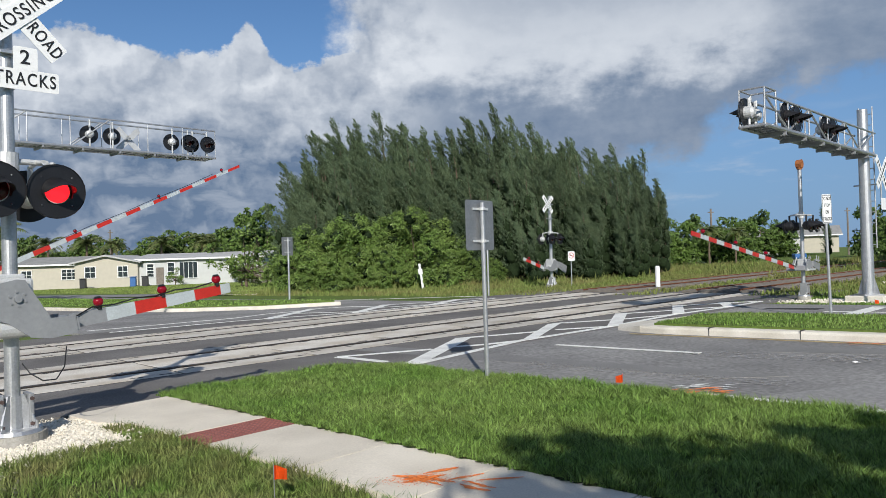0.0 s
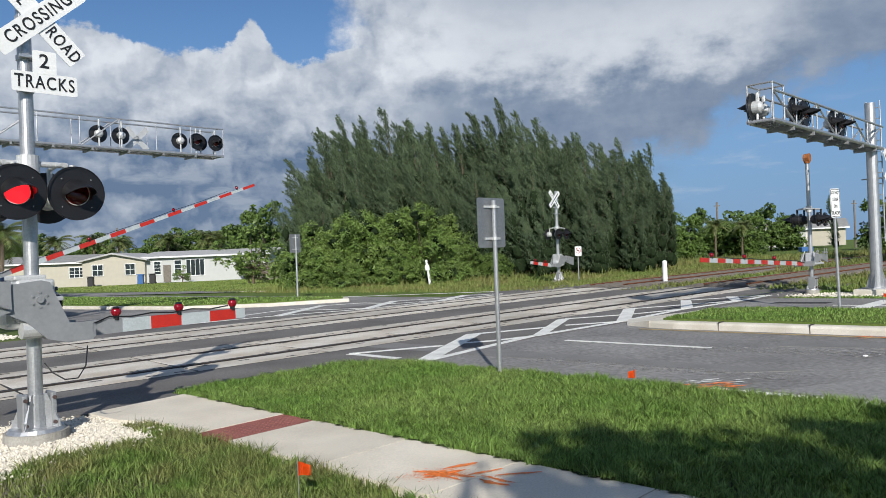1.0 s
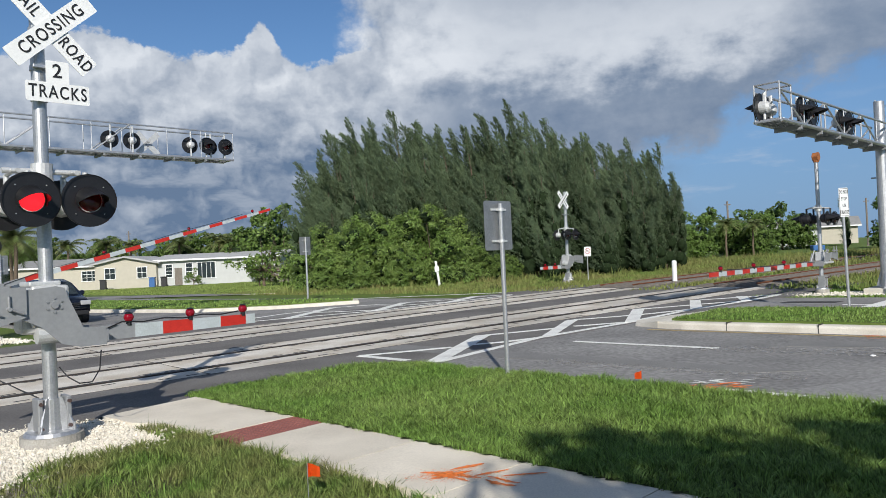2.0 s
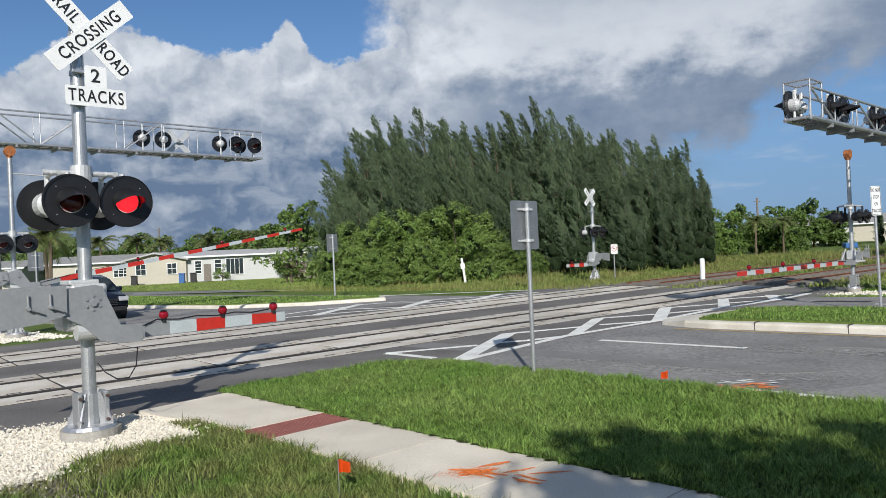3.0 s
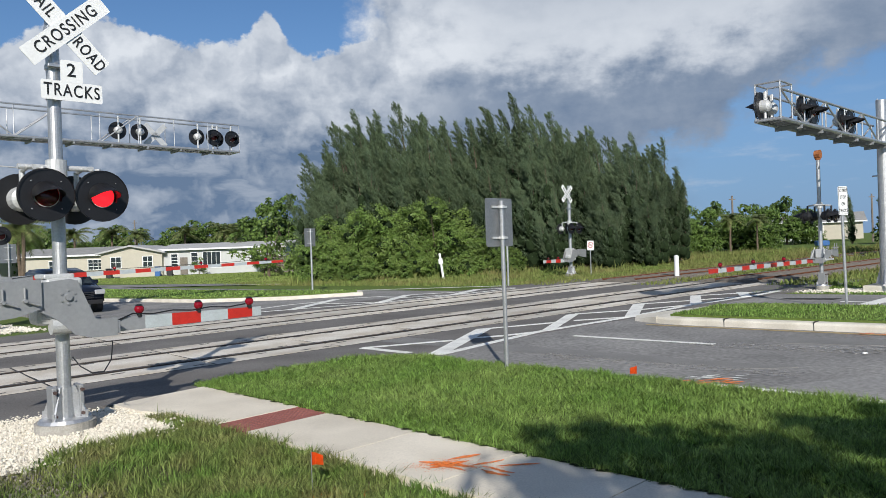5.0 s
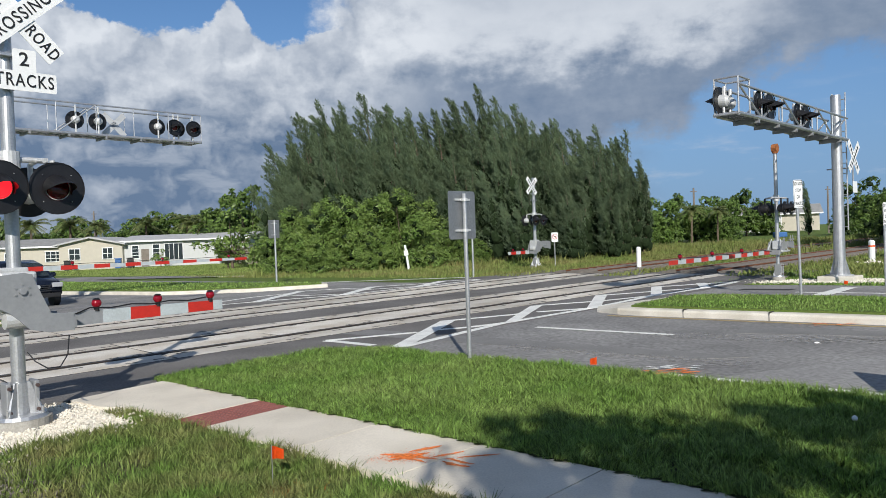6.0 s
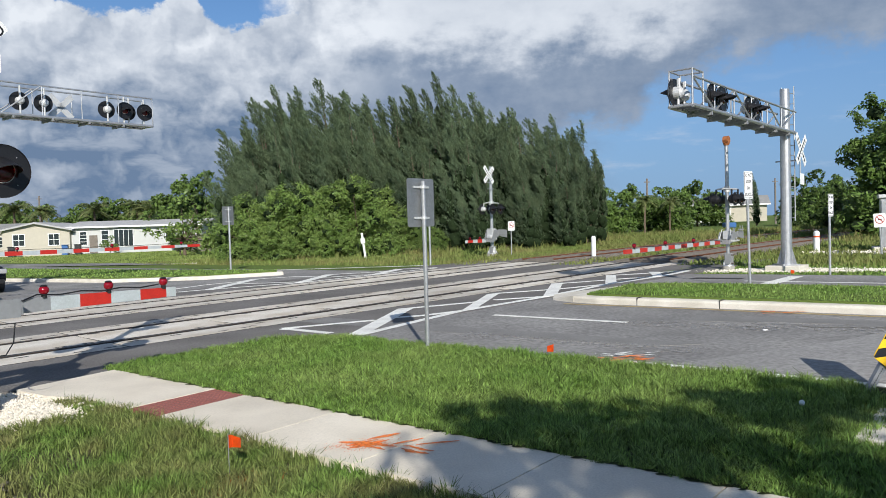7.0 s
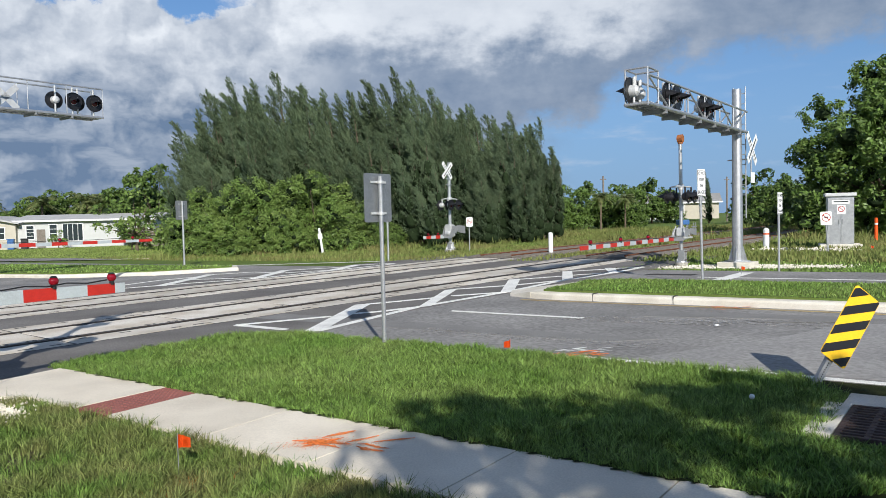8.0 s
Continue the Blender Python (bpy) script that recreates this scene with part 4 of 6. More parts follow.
def signal(x, y, rz, label, top, sign_z, sign_x, light_z, readable=False, tracks_plate=True, lit=(False, True), lens_r=0.275, pole_r=0.07, foot=1.0, mech_z=1.3, z0=0.0,
           crossbuck_size=1.02, spread=0.325, pipe=None, fore=0.33, light_x=0.0, with_buck=True, mech=True, shell=None):
    ob = thing("crossing_signal", x, y, gz(x) + z0, rz, label, "crossing signal", "crossing signals")
    mast_foot(ob, foot)
    bm = B()
    rod(bm, (0, 0, 0.12), (0, 0, top), pole_r, pole_r * 0.97, 20)
    rod(bm, (0, 0, top), (0, 0, top + 0.03), pole_r * 1.05, pole_r * 0.7, 20)
    part("pole", bm, GALV, ob, smooth=False)
    if with_buck:
        crossbuck(ob, sign_x, -pole_r - 0.06, sign_z, crossbuck_size, readable)
        for dz in (0, -0.40, -0.72):
            bm = B()
            rod(bm, (0, 0, sign_z + dz - 0.03), (0, 0, sign_z + dz + 0.02), pole_r * 1.15, pole_r * 1.15, 18)
            box(bm, (sign_x * 0.5, -pole_r - 0.03, sign_z + dz), (abs(sign_x) + 0.16, 0.05, 0.035), bevel=0.004)
            part("sign_bracket", bm, GALV, ob)
    if tracks_plate:
        px = sign_x + 0.04
        bm = B()
        round_plate(bm, 0.62, 0.205, 0.006, Matrix.Translation((px, -pole_r - 0.07, sign_z - 0.665)), 0.02)
        tp = part("tracks_plate", bm, WHITE, ob, "white plate with black lettering")
        bm = B()
        round_plate(bm, 0.225, 0.235, 0.006, Matrix.Translation((px, -pole_r - 0.071, sign_z - 0.452)), 0.02)
        np_ = part("number_plate", bm, WHITE, ob, "white plate with a black numeral")
        if readable:
            lettering("TRACKS", 0.185, tp, Matrix.Translation((px, -pole_r - 0.073, sign_z - 0.665)), sx=0.74)
            lettering("2", 0.20, np_, Matrix.Translation((px - 0.005, -pole_r - 0.074, sign_z - 0.445)))
        else:
            b2 = B()
            box(b2, (px, -pole_r - 0.073, sign_z - 0.665), (0.46, 0.003, 0.09))
            part("letter_bar", b2, INK, tp)
    # light arm with two lamps each way
    bm = B()
    rod(bm, (-spread - 0.1, 0, light_z + 0.32), (spread + 0.1, 0, light_z + 0.32), 0.03, 0.03, 12)
    rod(bm, (0, 0, light_z + 0.22), (0, 0, light_z + 0.40), pole_r * 1.5, pole_r * 1.5, 16)
    for sx in (-1, 1):
        for sy in (-1, 1):
            rod(bm, (sx * spread, sy * (fore - 0.12), light_z + 0.30), (sx * spread, 0, light_z + 0.32), 0.025, 0.025, 10)
    part("light_arm", bm, ALU, ob, "silver crossarm carrying the lamps")
    for k, sx in enumerate((-1, 1)):
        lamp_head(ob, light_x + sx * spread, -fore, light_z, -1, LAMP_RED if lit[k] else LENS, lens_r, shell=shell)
        lamp_head(ob, sx * spread, fore, light_z, 1, LENS, lens_r, shell=shell)
    if mech:
        bm = B()
        box(bm, (-0.02, 0.0, mech_z), (0.36, 0.40, 0.42), bevel=0.03)
        box(bm, (-0.06, 0.0, mech_z + 0.23), (0.30, 0.34, 0.05), bevel=0.015)
        rod(bm, (-0.16, -0.16, mech_z - 0.28), (0.10, -0.16, mech_z - 0.28), 0.095, 0.095, 16)
        box(bm, (-0.12, 0.02, mech_z - 0.18), (0.34, 0.3, 0.2), bevel=0.06)
        part("gate_motor", bm, ALU, ob, "pale grey gate motor housing")
    return ob


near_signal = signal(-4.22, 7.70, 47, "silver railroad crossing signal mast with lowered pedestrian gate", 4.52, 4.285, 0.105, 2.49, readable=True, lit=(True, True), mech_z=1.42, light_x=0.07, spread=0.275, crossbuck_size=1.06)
near_gate = gate(near_signal, 1, (-0.01, 0, 1.43), 2.41, [(0.38, "g"), (0.32, "w"), (0.36, "r"), (0.36, "w"), (0.34, "r"), (0.13, "w")], 0.16, 0.115, (0.84, 1.56, 2.25))
# hanging cable below the gate
bm = B()
pts = [(0.45, -0.2, 0.92), (0.42, -0.22, 0.72), (0.34, -0.22, 0.60), (0.22, -0.2, 0.60), (0.12, -0.15, 0.68), (0.07, -0.08, 0.78)]
tube(bm, pts, 0.007)
part("hanging_cable", bm, BLACK, near_signal, "slack black cable under the gate")

BANDS_LONG = [(1.0, "w" if k % 2 else "r") for k in range(17)]
left_signal = signal(-14.1, 21.0, 47, "silver crossing signal mast with a long road gate", 5.3, 5.0, 0.0, 2.75, tracks_plate=False, with_buck=False, lit=(False, False), mech_z=1.75)
left_gate = gate(left_signal, 1, (0.05, 0, 1.80), 9.95, [(1.1, "g")] + BANDS_LONG, 0.16, 0.09, (3.6, 6.6, 9.2), start=0.6)
far_signal = signal(4.96, 38.0, 47, "white crossing signal beyond the tracks with pedestrian gate", 4.55, 4.15, -0.34, 2.4, tracks_plate=False, lit=(False, False), crossbuck_size=1.1, pole_r=0.085, mech_z=1.15)
far_gate = gate(far_signal, -1, (-0.05, 0, 1.15), 2.2, [(0.3, "w"), (0.36, "r"), (0.36, "w"), (0.36, "r"), (0.2, "w")], 0.18, 0.14, (1.0, 1.8), start=0.5, tail=1.0)
right_signal = signal(10.2, 22.0, 47, "grey crossing signal mast with a road gate and bell", 3.75, 3.0, 0, 2.12, tracks_plate=False, with_buck=False, lit=(False, False), lens_r=0.2, mech_z=1.05, spread=0.28, pole_r=0.055, foot=0.62, shell=BLACK, mech=False)
right_gate = gate(right_signal, -1, (-0.05, 0, 1.2), 6.95, [(0.4, "g")] + BANDS_LONG[:15], 0.11, 0.10, (2.7, 4.6, 6.4), plate_y=-0.2, start=0.5, tail=0.8, bulk=0.55)
bm = B()
rod(bm, (0, 0, 3.75), (0, 0, 3.81), 0.07, 0.09, 14)
rod(bm, (0, -0.08, 3.91), (0, 0.08, 3.91), 0.13, 0.12, 8)
part("bell", bm, material("rusty_bell", (0.42, 0.15, 0.05), 0.8, 0.2, var=0.35, scale=12), right_signal, "rust-brown crossing bell")
bm = B()
rod(bm, (0, 0, 3.50), (-0.35, -0.1, 3.52), 0.02, 0.02, 8)
rod(bm, (-0.35, -0.1, 3.52), (-0.95, -0.3, 3.36), 0.02, 0.02, 8)
part("bracket_arm", bm, ALU, right_signal)
bm = B()
box(bm, (0, 0, 0.86), (0.62, 0.5, 0.05), bevel=0.01)
box(bm, (0.02, 0, 1.04), (0.24, 0.26, 0.26), bevel=0.03)
for sx in (-0.26, 0.26):
    for sy in (-0.2, 0.2):
        rod(bm, (sx, sy, 0.86), (sx * 0.5, sy * 0.6, 1.22), 0.014, 0.014, 6)
part("gate_motor", bm, ALU, right_signal, "pale grey gate motor on an open frame")
bm = B()
rod(bm, (0, 0, 5.3), (0, 0, 5.38), 0.07, 0.09, 14)
rod(bm, (0, -0.10, 5.5), (0, 0.10, 5.5), 0.16, 0.15, 8)
part("bell", bm, bpy.data.materials["rusty_bell"], left_signal, "rust-brown crossing bell")
bm = B()
rod(bm, (0, 0, 4.85), (1.1, 0, 4.8), 0.02, 0.02, 8)
part("bracket_arm", bm, ALU, left_signal)


# ---- cantilevers ----
def cantilever(x, y, rz, side, reach, deck, rail_h, mast_top, lights, label, width=0.75, braces="z"):
    """A mast and a walkway truss over the lanes, with flashing lights hung on it."""
    ob = thing("signal_cantilever", x, y, gz(x), rz, label, "signal cantilever", "signal cantilevers")
    s = side
    bm = B()
    box(bm, (0, 0, 0.02), (0.95, 0.95, 0.2), bevel=0.02)
    part("foundation", bm, KERB, ob, "concrete footing")
    bm = B()
    rod(bm, (0, 0, 0.1), (0, 0, mast_top), 0.155, 0.13, 24)
    rod(bm, (-s * 0.22, 0.05, 0.1), (-s * 0.22, 0.05, mast_top - 0.1), 0.09, 0.08, 16)
    rod(bm, (0, 0, 0.12), (0, 0, 0.16), 0.36, 0.36, 4)
    for k in range(4):
        a = radians(90 * k)
        c, d = math.cos(a), math.sin(a)
        plate(bm, [(c * 0.15, d * 0.15, 0.16), (c * 0.27, d * 0.27, 0.16), (c * 0.15, d * 0.15, 0.60)], 0.02, (-d, c, 0))
    part("mast", bm, GALV, ob, "thick galvanised steel mast")
    # ladder on the mast
    bm = B()
    for dx in (-0.17, 0.17):
        rod(bm, (-s * 0.30, dx, 1.4), (-s * 0.30, dx, mast_top + 0.1), 0.018, 0.018, 8)
    k = 1.5
    while k < mast_top:
        rod(bm, (-s * 0.30, -0.17, k), (-s * 0.30, 0.17, k), 0.012, 0.012, 6)
        k += 0.3
    part("ladder", bm, GALV, ob, "steel access ladder")
    bm = B()
    for yy in (-width / 2, width / 2):
        rod(bm, (-s * 0.15, yy, deck), (s * reach, yy, deck), 0.045, 0.045, 10)
        rod(bm, (-s * 0.15, yy, deck + rail_h), (s * reach, yy, deck + rail_h), 0.028, 0.028, 10)
    part("chord", bm, GALV, ob, "long steel tubes of the walkway truss")
    n = max(4, round(reach / 1.25))
    for k in range(n + 1):
        xx = s * reach * k / n
        bm = B()
        for yy in (-width / 2, width / 2):
            rod(bm, (xx, yy, deck), (xx, yy, deck + rail_h), 0.018, 0.018, 8)
        rod(bm, (xx, -width / 2, deck), (xx, width / 2, deck), 0.025, 0.025, 8)
        part("post", bm, GALV, ob)
    for k in range(n):
        if braces == "few" and k not in (0, 1, 3):
            continue
        xa, xb = s * reach * k / n, s * reach * (k + 1) / n
        bm = B()
        for yy in (-width / 2, width / 2):
            za, zb = (deck, deck + rail_h) if k % 2 else (deck + rail_h, deck)
            rod(bm, (xa, yy, za), (xb, yy, zb), 0.022, 0.022, 8)
        part("brace", bm, GALV, ob)
    # walkway grating and its bearers
    bm = B()
    for k in range(7):
        box(bm, (s * reach / 2, width * (k - 3) / 7.2, deck + 0.03), (reach, width * 0.075, 0.03))
    for k in range(int(reach / 0.3)):
        box(bm, (s * (0.15 + 0.3 * k), 0, deck - 0.005), (0.03, width * 0.95, 0.035))
    for k in range(int(reach / 1.2)):
        box(bm, (s * (0.6 + 1.2 * k), 0, deck - 0.07), (0.06, width * 1.12, 0.09))
    part("walkway", bm, GREY, ob, "grey steel grating walkway")
    for xx, face, yy in lights:
        lamp_head(ob, s * xx, yy, deck + rail_h * 0.52, face, LENS, 0.30)
        bm = B()
        rod(bm, (s * xx, yy - face * 0.08, deck), (s * xx, yy - face * 0.08, deck + rail_h), 0.03, 0.03, 10)
        part("lamp_post", bm, ALU, ob)
    return ob


left_cant = cantilever(-14.98, 21.45, 47, 1, 8.92, 5.85, 1.0, 7.05, [(4.58, 1, 0.1), (5.33, 1, 0.1), (7.45, 1, 0.1), (8.02, -1, -0.1), (8.25, 1, 0.15), (8.77, -1, -0.1)],
                       "galvanised cantilever walkway with flashing lights over the lanes", braces="few")
bm = B()
for a in (45, -45):
    round_plate(bm, 1.05, 0.2, 0.01, Matrix.Translation((6.0, 0.35, 6.35)) @ pose(0, 0, 0, 0, a, 0), 0.01, 2)
part("crossbuck", bm, ALU, left_cant, "plain back of a crossbuck")
right_cant = cantilever(11.45, 20.9, 47, -1, 7.65, 3.93, 0.60, 5.2, [(7.5, 1, 0.2), (7.05, 1, 0.25), (6.35, -1, -0.2), (5.85, -1, -0.25), (3.85, -1, -0.2), (3.4, -1, -0.25)],
                        "galvanised cantilever with flashing lights over the far lanes", width=0.5)
for xx in (-7.65, -7.05):
    bm = B()
    for yy in (-0.25, 0.25):
        rod(bm, (xx, yy, 3.93), (xx, yy, 4.69), 0.02, 0.02, 8)
    rod(bm, (xx, -0.26, 4.68), (xx, 0.26, 4.68), 0.02, 0.02, 8)
    part("cage_hoop", bm, GALV, right_cant, "raised steel hoop round the walkway end")
for yy in (-0.25, 0.25):
    bm = B()
    rod(bm, (-7.65, yy, 4.68), (-7.05, yy, 4.68), 0.02, 0.02, 8)
    part("cage_rail", bm, GALV, right_cant)
rb = thing("crossbuck_sign", 11.95, 20.95, gz(12) + 3.45, 44, "white crossbuck on the cantilever mast", "crossbuck sign")
crossbuck(rb, 0, 0, 0, 1.15, False)
bm = B()
round_plate(bm, 0.36, 0.32, 0.006, Matrix.Translation((0, -0.02, -0.85)), 0.02)
part("number_plate", bm, WHITE, rb)
bm = B()
rod(bm, (0, 0.03, -1.0), (0, 0.03, 0.2), 0.02, 0.02, 8)
rod(bm, (0, 0.03, -0.3), (-0.0, 0.72, -0.3), 0.02, 0.02, 8)
part("bracket", bm, GALV, rb)

# ---- signs, posts and small street things ----
def rect_sign(x, y, rz, h, w, hh, zc, label, words=None, text_size=0.1, lean=0, back=False, post_r=0.03, mat=WHITE, icon=None, name="road_sign", z0=0.0, square=False):
    """A sheet sign on a round post. The face looks along -y of its own space; back: the plain side is what shows."""
    ob = thing(name, x, y, gz(x) + z0, rz, label, "road sign")
    ob.matrix_basis = pose(x, y, gz(x) + z0, 0, lean, rz)
    bm = B()
    yp = -post_r - 0.02 if back else 0.03
    rod(bm, (0, yp, -0.1), (0, yp, h), post_r, post_r, 14)
    part("post", bm, GALV, ob, "galvanised steel post")
    y0 = 0.0 if back else -post_r + 0.02
    bm = B()
    round_plate(bm, w, hh, 0.004, Matrix.Translation((0, y0, zc)), 0.035)
    f = part("sign_face", bm, SIGN_BACK if back else mat, ob, "bare metal back of the sign" if back else "")
    for dz in (-hh * 0.32, hh * 0.32):
        bm = B()
        if back:
            rod(bm, (0, yp, zc + dz - 0.02), (0, yp, zc + dz + 0.02), post_r * 1.5, post_r * 1.5, 12)
            box(bm, (-0.0, y0 - 0.012, zc + dz), (w * 0.55, 0.02, 0.03), bevel=0.003)
        else:
            rod(bm, (0, y0 - 0.006, zc + dz), (0, y0, zc + dz), 0.012, 0.012, 8)
        part("clamp" if back else "bolt", bm, ALU, ob)
    if words:
        k = len(words)
        for i, wd in enumerate(words):
            lettering(wd, text_size, f, Matrix.Translation((0, y0 - 0.003, zc + ((k - 1) / 2 - i) * hh / (k + 0.3))), sx=0.62)
        bm = B()
        for sx, sz, a, b in ((0, 1, w * 0.86, 0.008), (0, -1, w * 0.86, 0.008), (1, 0, 0.008, hh * 0.93), (-1, 0, 0.008, hh * 0.93)):
            box(bm, (sx * w * 0.45, y0 - 0.002, zc + sz * hh * 0.465), (a, 0.003, b))
        part("border", bm, INK, f)
    if icon == "ban":
        bm = B()
        for k in range(28):
            a, b = 2 * math.pi * k / 28, 2 * math.pi * (k + 1) / 28
            r = w * 0.36
            rod(bm, (r * math.cos(a), y0 - 0.004, zc + r * math.sin(a) + hh * 0.06), (r * math.cos(b), y0 - 0.004, zc + r * math.sin(b) + hh * 0.06), 0.012, 0.012, 4)
        rod(bm, (-w * 0.25, y0 - 0.004, zc + w * 0.25 + hh * 0.06), (w * 0.25, y0 - 0.004, zc - w * 0.25 + hh * 0.06), 0.012, 0.012, 4)
        part("ban_ring", bm, RED, f, "red prohibition ring")
        bm = B()
        box(bm, (0, y0 - 0.002, zc + hh * 0.06), (w * 0.3, 0.003, w * 0.14))
        part("symbol_bar", bm, INK, f)
    return ob


# the plain back of a sign on the lawn, seen from behind
rect_sign(0.57, 10.30, 47, 2.36, 0.56, 0.67, 2.06, "bare metal back of a sign on a galvanised post", back=True)
rect_sign(-7.6, 34.5, 50, 2.95, 0.62, 0.85, 2.55, "back of a sign on a thin post in the median", back=True, post_r=0.045)
rect_sign(1.5, 32.6, 40, 2.55, 0.52, 0.55, 2.30, "back of a small sign beside the far lanes", back=True, post_r=0.045)
rect_sign(-22.2, 34.5, 47, 3.0, 0.7, 0.9, 2.5, "back of a sign on a post by the far lawn", back=True, post_r=0.045)
rect_sign(8.20, 16.37, 27, 2.62, 0.30, 0.62, 2.33, "white sign with black lettering on a leaning post", words=("DO NOT", "STOP", "ON", "TRACKS"), text_size=0.105, lean=-1.5)
rect_sign(11.35, 18.5, 32, 2.05, 0.27, 0.58, 1.80, "white sign with black lettering on a slim post", words=("DO NOT", "STOP", "ON", "TRACKS"), text_size=0.095)
rect_sign(5.75, 36.5, 20, 1.75, 0.36, 0.46, 1.50, "small white prohibition sign beside the grove", icon="ban", post_r=0.025)
rect_sign(17.0, 24.9, -20, 1.45, 0.38, 0.48, 1.22, "small white prohibition sign beside the cabinet", icon="ban", post_r=0.035, lean=-3)


def stake(x, y, h, r, label, mat=None, name="marker_post", cap=None):
    ob = thing(name, x, y, gz(x), 0, label, "marker post")
    bm = B()
    rod(bm, (0, 0, -0.1), (0, 0, h), r, r, 12)
    rod(bm, (0, 0, h), (0, 0, h + r * 0.5), r, r * 0.5, 12)
    part("post", bm, mat or WHITE, ob)
    if cap:
        bm = B()
        rod(bm, (0, 0, h * 0.72), (0, 0, h * 0.8), r * 1.05, r * 1.05, 12)
        part("band", bm, cap, ob)
    return ob


stake(8.55, 31.5, 0.9, 0.10, "short white pipeline marker post beside the tracks")
stake(17.3, 29.5, 0.75, 0.12, "short white marker post with orange band", cap=ORANGE)
stake(23.4, 31.0, 1.0, 0.07, "orange and white utility marker post", mat=ORANGE, cap=WHITE)
mk = stake(-1.8, 43.0, 1.25, 0.07, "leaning white utility marker with a notice plate")
mk.matrix_basis = mk.matrix_basis @ pose(0, 0, 0, 0, -7, 0)
bm = B()
box(bm, (0, -0.09, 0.98), (0.25, 0.03, 0.30), bevel=0.01)
box(bm, (0, 0, 1.36), (0.13, 0.13, 0.16), bevel=0.02)
part("notice_plate", bm, WHITE, mk)


def flag(x, y, rz, h=0.28, tall=False):
    ob = thing("marking_flag", x, y, gz(x), rz, "small orange utility flag on a wire in the grass", "marking flag", "orange utility flags")
    bm = B()
    rod(bm, (0, 0, -0.03), (0, 0, h), 0.003, 0.003, 6)
    part("wire", bm, GREY, ob)
    bm = B()
    rows = []
    for i in range(6):
        u = i / 5
        rows.append([bm.verts.new((0.085 * u, 0.018 * math.sin(u * 5), h - 0.01 - 0.03 * u - (0.10 - 0.03 * u) * v)) for v in (0, 0.5, 1)])
    for a, b in zip(rows, rows[1:]):
        for k in range(2):
            bm.faces.new((a[k], b[k], b[k + 1], a[k + 1]))
    bmesh.ops.solidify(bm, geom=bm.faces[:], thickness=0.001)
    part("flag_cloth", bm, ORANGE, ob)
    return ob


flag(-1.02, 5.36, 20, 0.30)
flag(2.13, 9.02, -160, 0.22)
flag(10.0, 18.0, 0, 0.24)
flag(18.0, 24.0, 0, 0.24)


def spray(x, y, seed, n, spread, mat=None, dots=160, fog=0.16):
    """Thin strokes and a fog of specks of spray paint left by surveyors."""
    rng = random.Random(seed)
    bm = B()
    for i in range(n):
        ax, ay = x + rng.uniform(-spread, spread), y + rng.uniform(-spread, spread) * 0.5
        ang = rng.choice((-0.7, -0.5, 0.1, 0.35, -0.85)) + rng.uniform(-0.2, 0.2)
        ln, w = rng.uniform(0.14, 0.36), rng.uniform(0.012, 0.024)
        prev = None
        for k in range(8):
            u = k / 7
            px, py = ax + math.cos(ang) * ln * u + 0.02 * math.sin(5 * u + i), ay + math.sin(ang) * ln * u
            ww = w * (0.3 + 0.9 * math.sin(math.pi * u)) * (0.6 + 0.8 * rng.random())
            pr = [bm.verts.new((px - math.sin(ang) * ww * sd, py + math.cos(ang) * ww * sd, gz(px) + 0.0345 + 0.0003 * i)) for sd in (-1, 1)]
            if prev:
                bm.faces.new((prev[0], pr[0], pr[1], prev[1]))
            prev = pr
    for i in range(dots):
        px, py, r = x + rng.gauss(0, spread * 0.6), y + rng.gauss(0, spread * 0.32), rng.uniform(0.0015, 0.006)
        bm.faces.new([bm.verts.new((px + r * math.cos(a), py + r * math.sin(a), gz(px) + 0.034)) for a in (0, 1.26, 2.51, 3.77, 5.03)])
    bmesh.ops.recalc_face_normals(bm, faces=bm.faces)
    return tagged(link("paint_mark", bm, mat or SPRAY), "orange surveyors spray paint on the ground" if mat is None else "white surveyors spray paint on the asphalt", "paint mark", kind="structure")


spray(-0.06, 5.80, 4, 13, 0.22, dots=900)
spray(0.30, 5.66, 8, 4, 0.10, dots=40)
s1 = spray(2.78, 8.80, 6, 14, 0.32, dots=500)
s1.location.z = -0.02
s2 = spray(6.60, 12.20, 9, 10, 0.4, dots=400)
s2.location.z = -0.02
s3 = spray(2.98, 9.12, 12, 8, 0.30, WHITE_LINE, dots=120)
s3.location.z = -0.022


def cut(poly, z, side):
    """The part of a polygon above (side 1) or below (side -1) a level."""
    out = []
    for a, b in zip(poly, poly[1:] + poly[:1]):
        da, db = side * (a[1] - z), side * (b[1] - z)
        if da >= 0:
            out.append(a)
        if da * db < 0:
            f = da / (da - db)
            out.append((a[0] + f * (b[0] - a[0]), z))
    return out


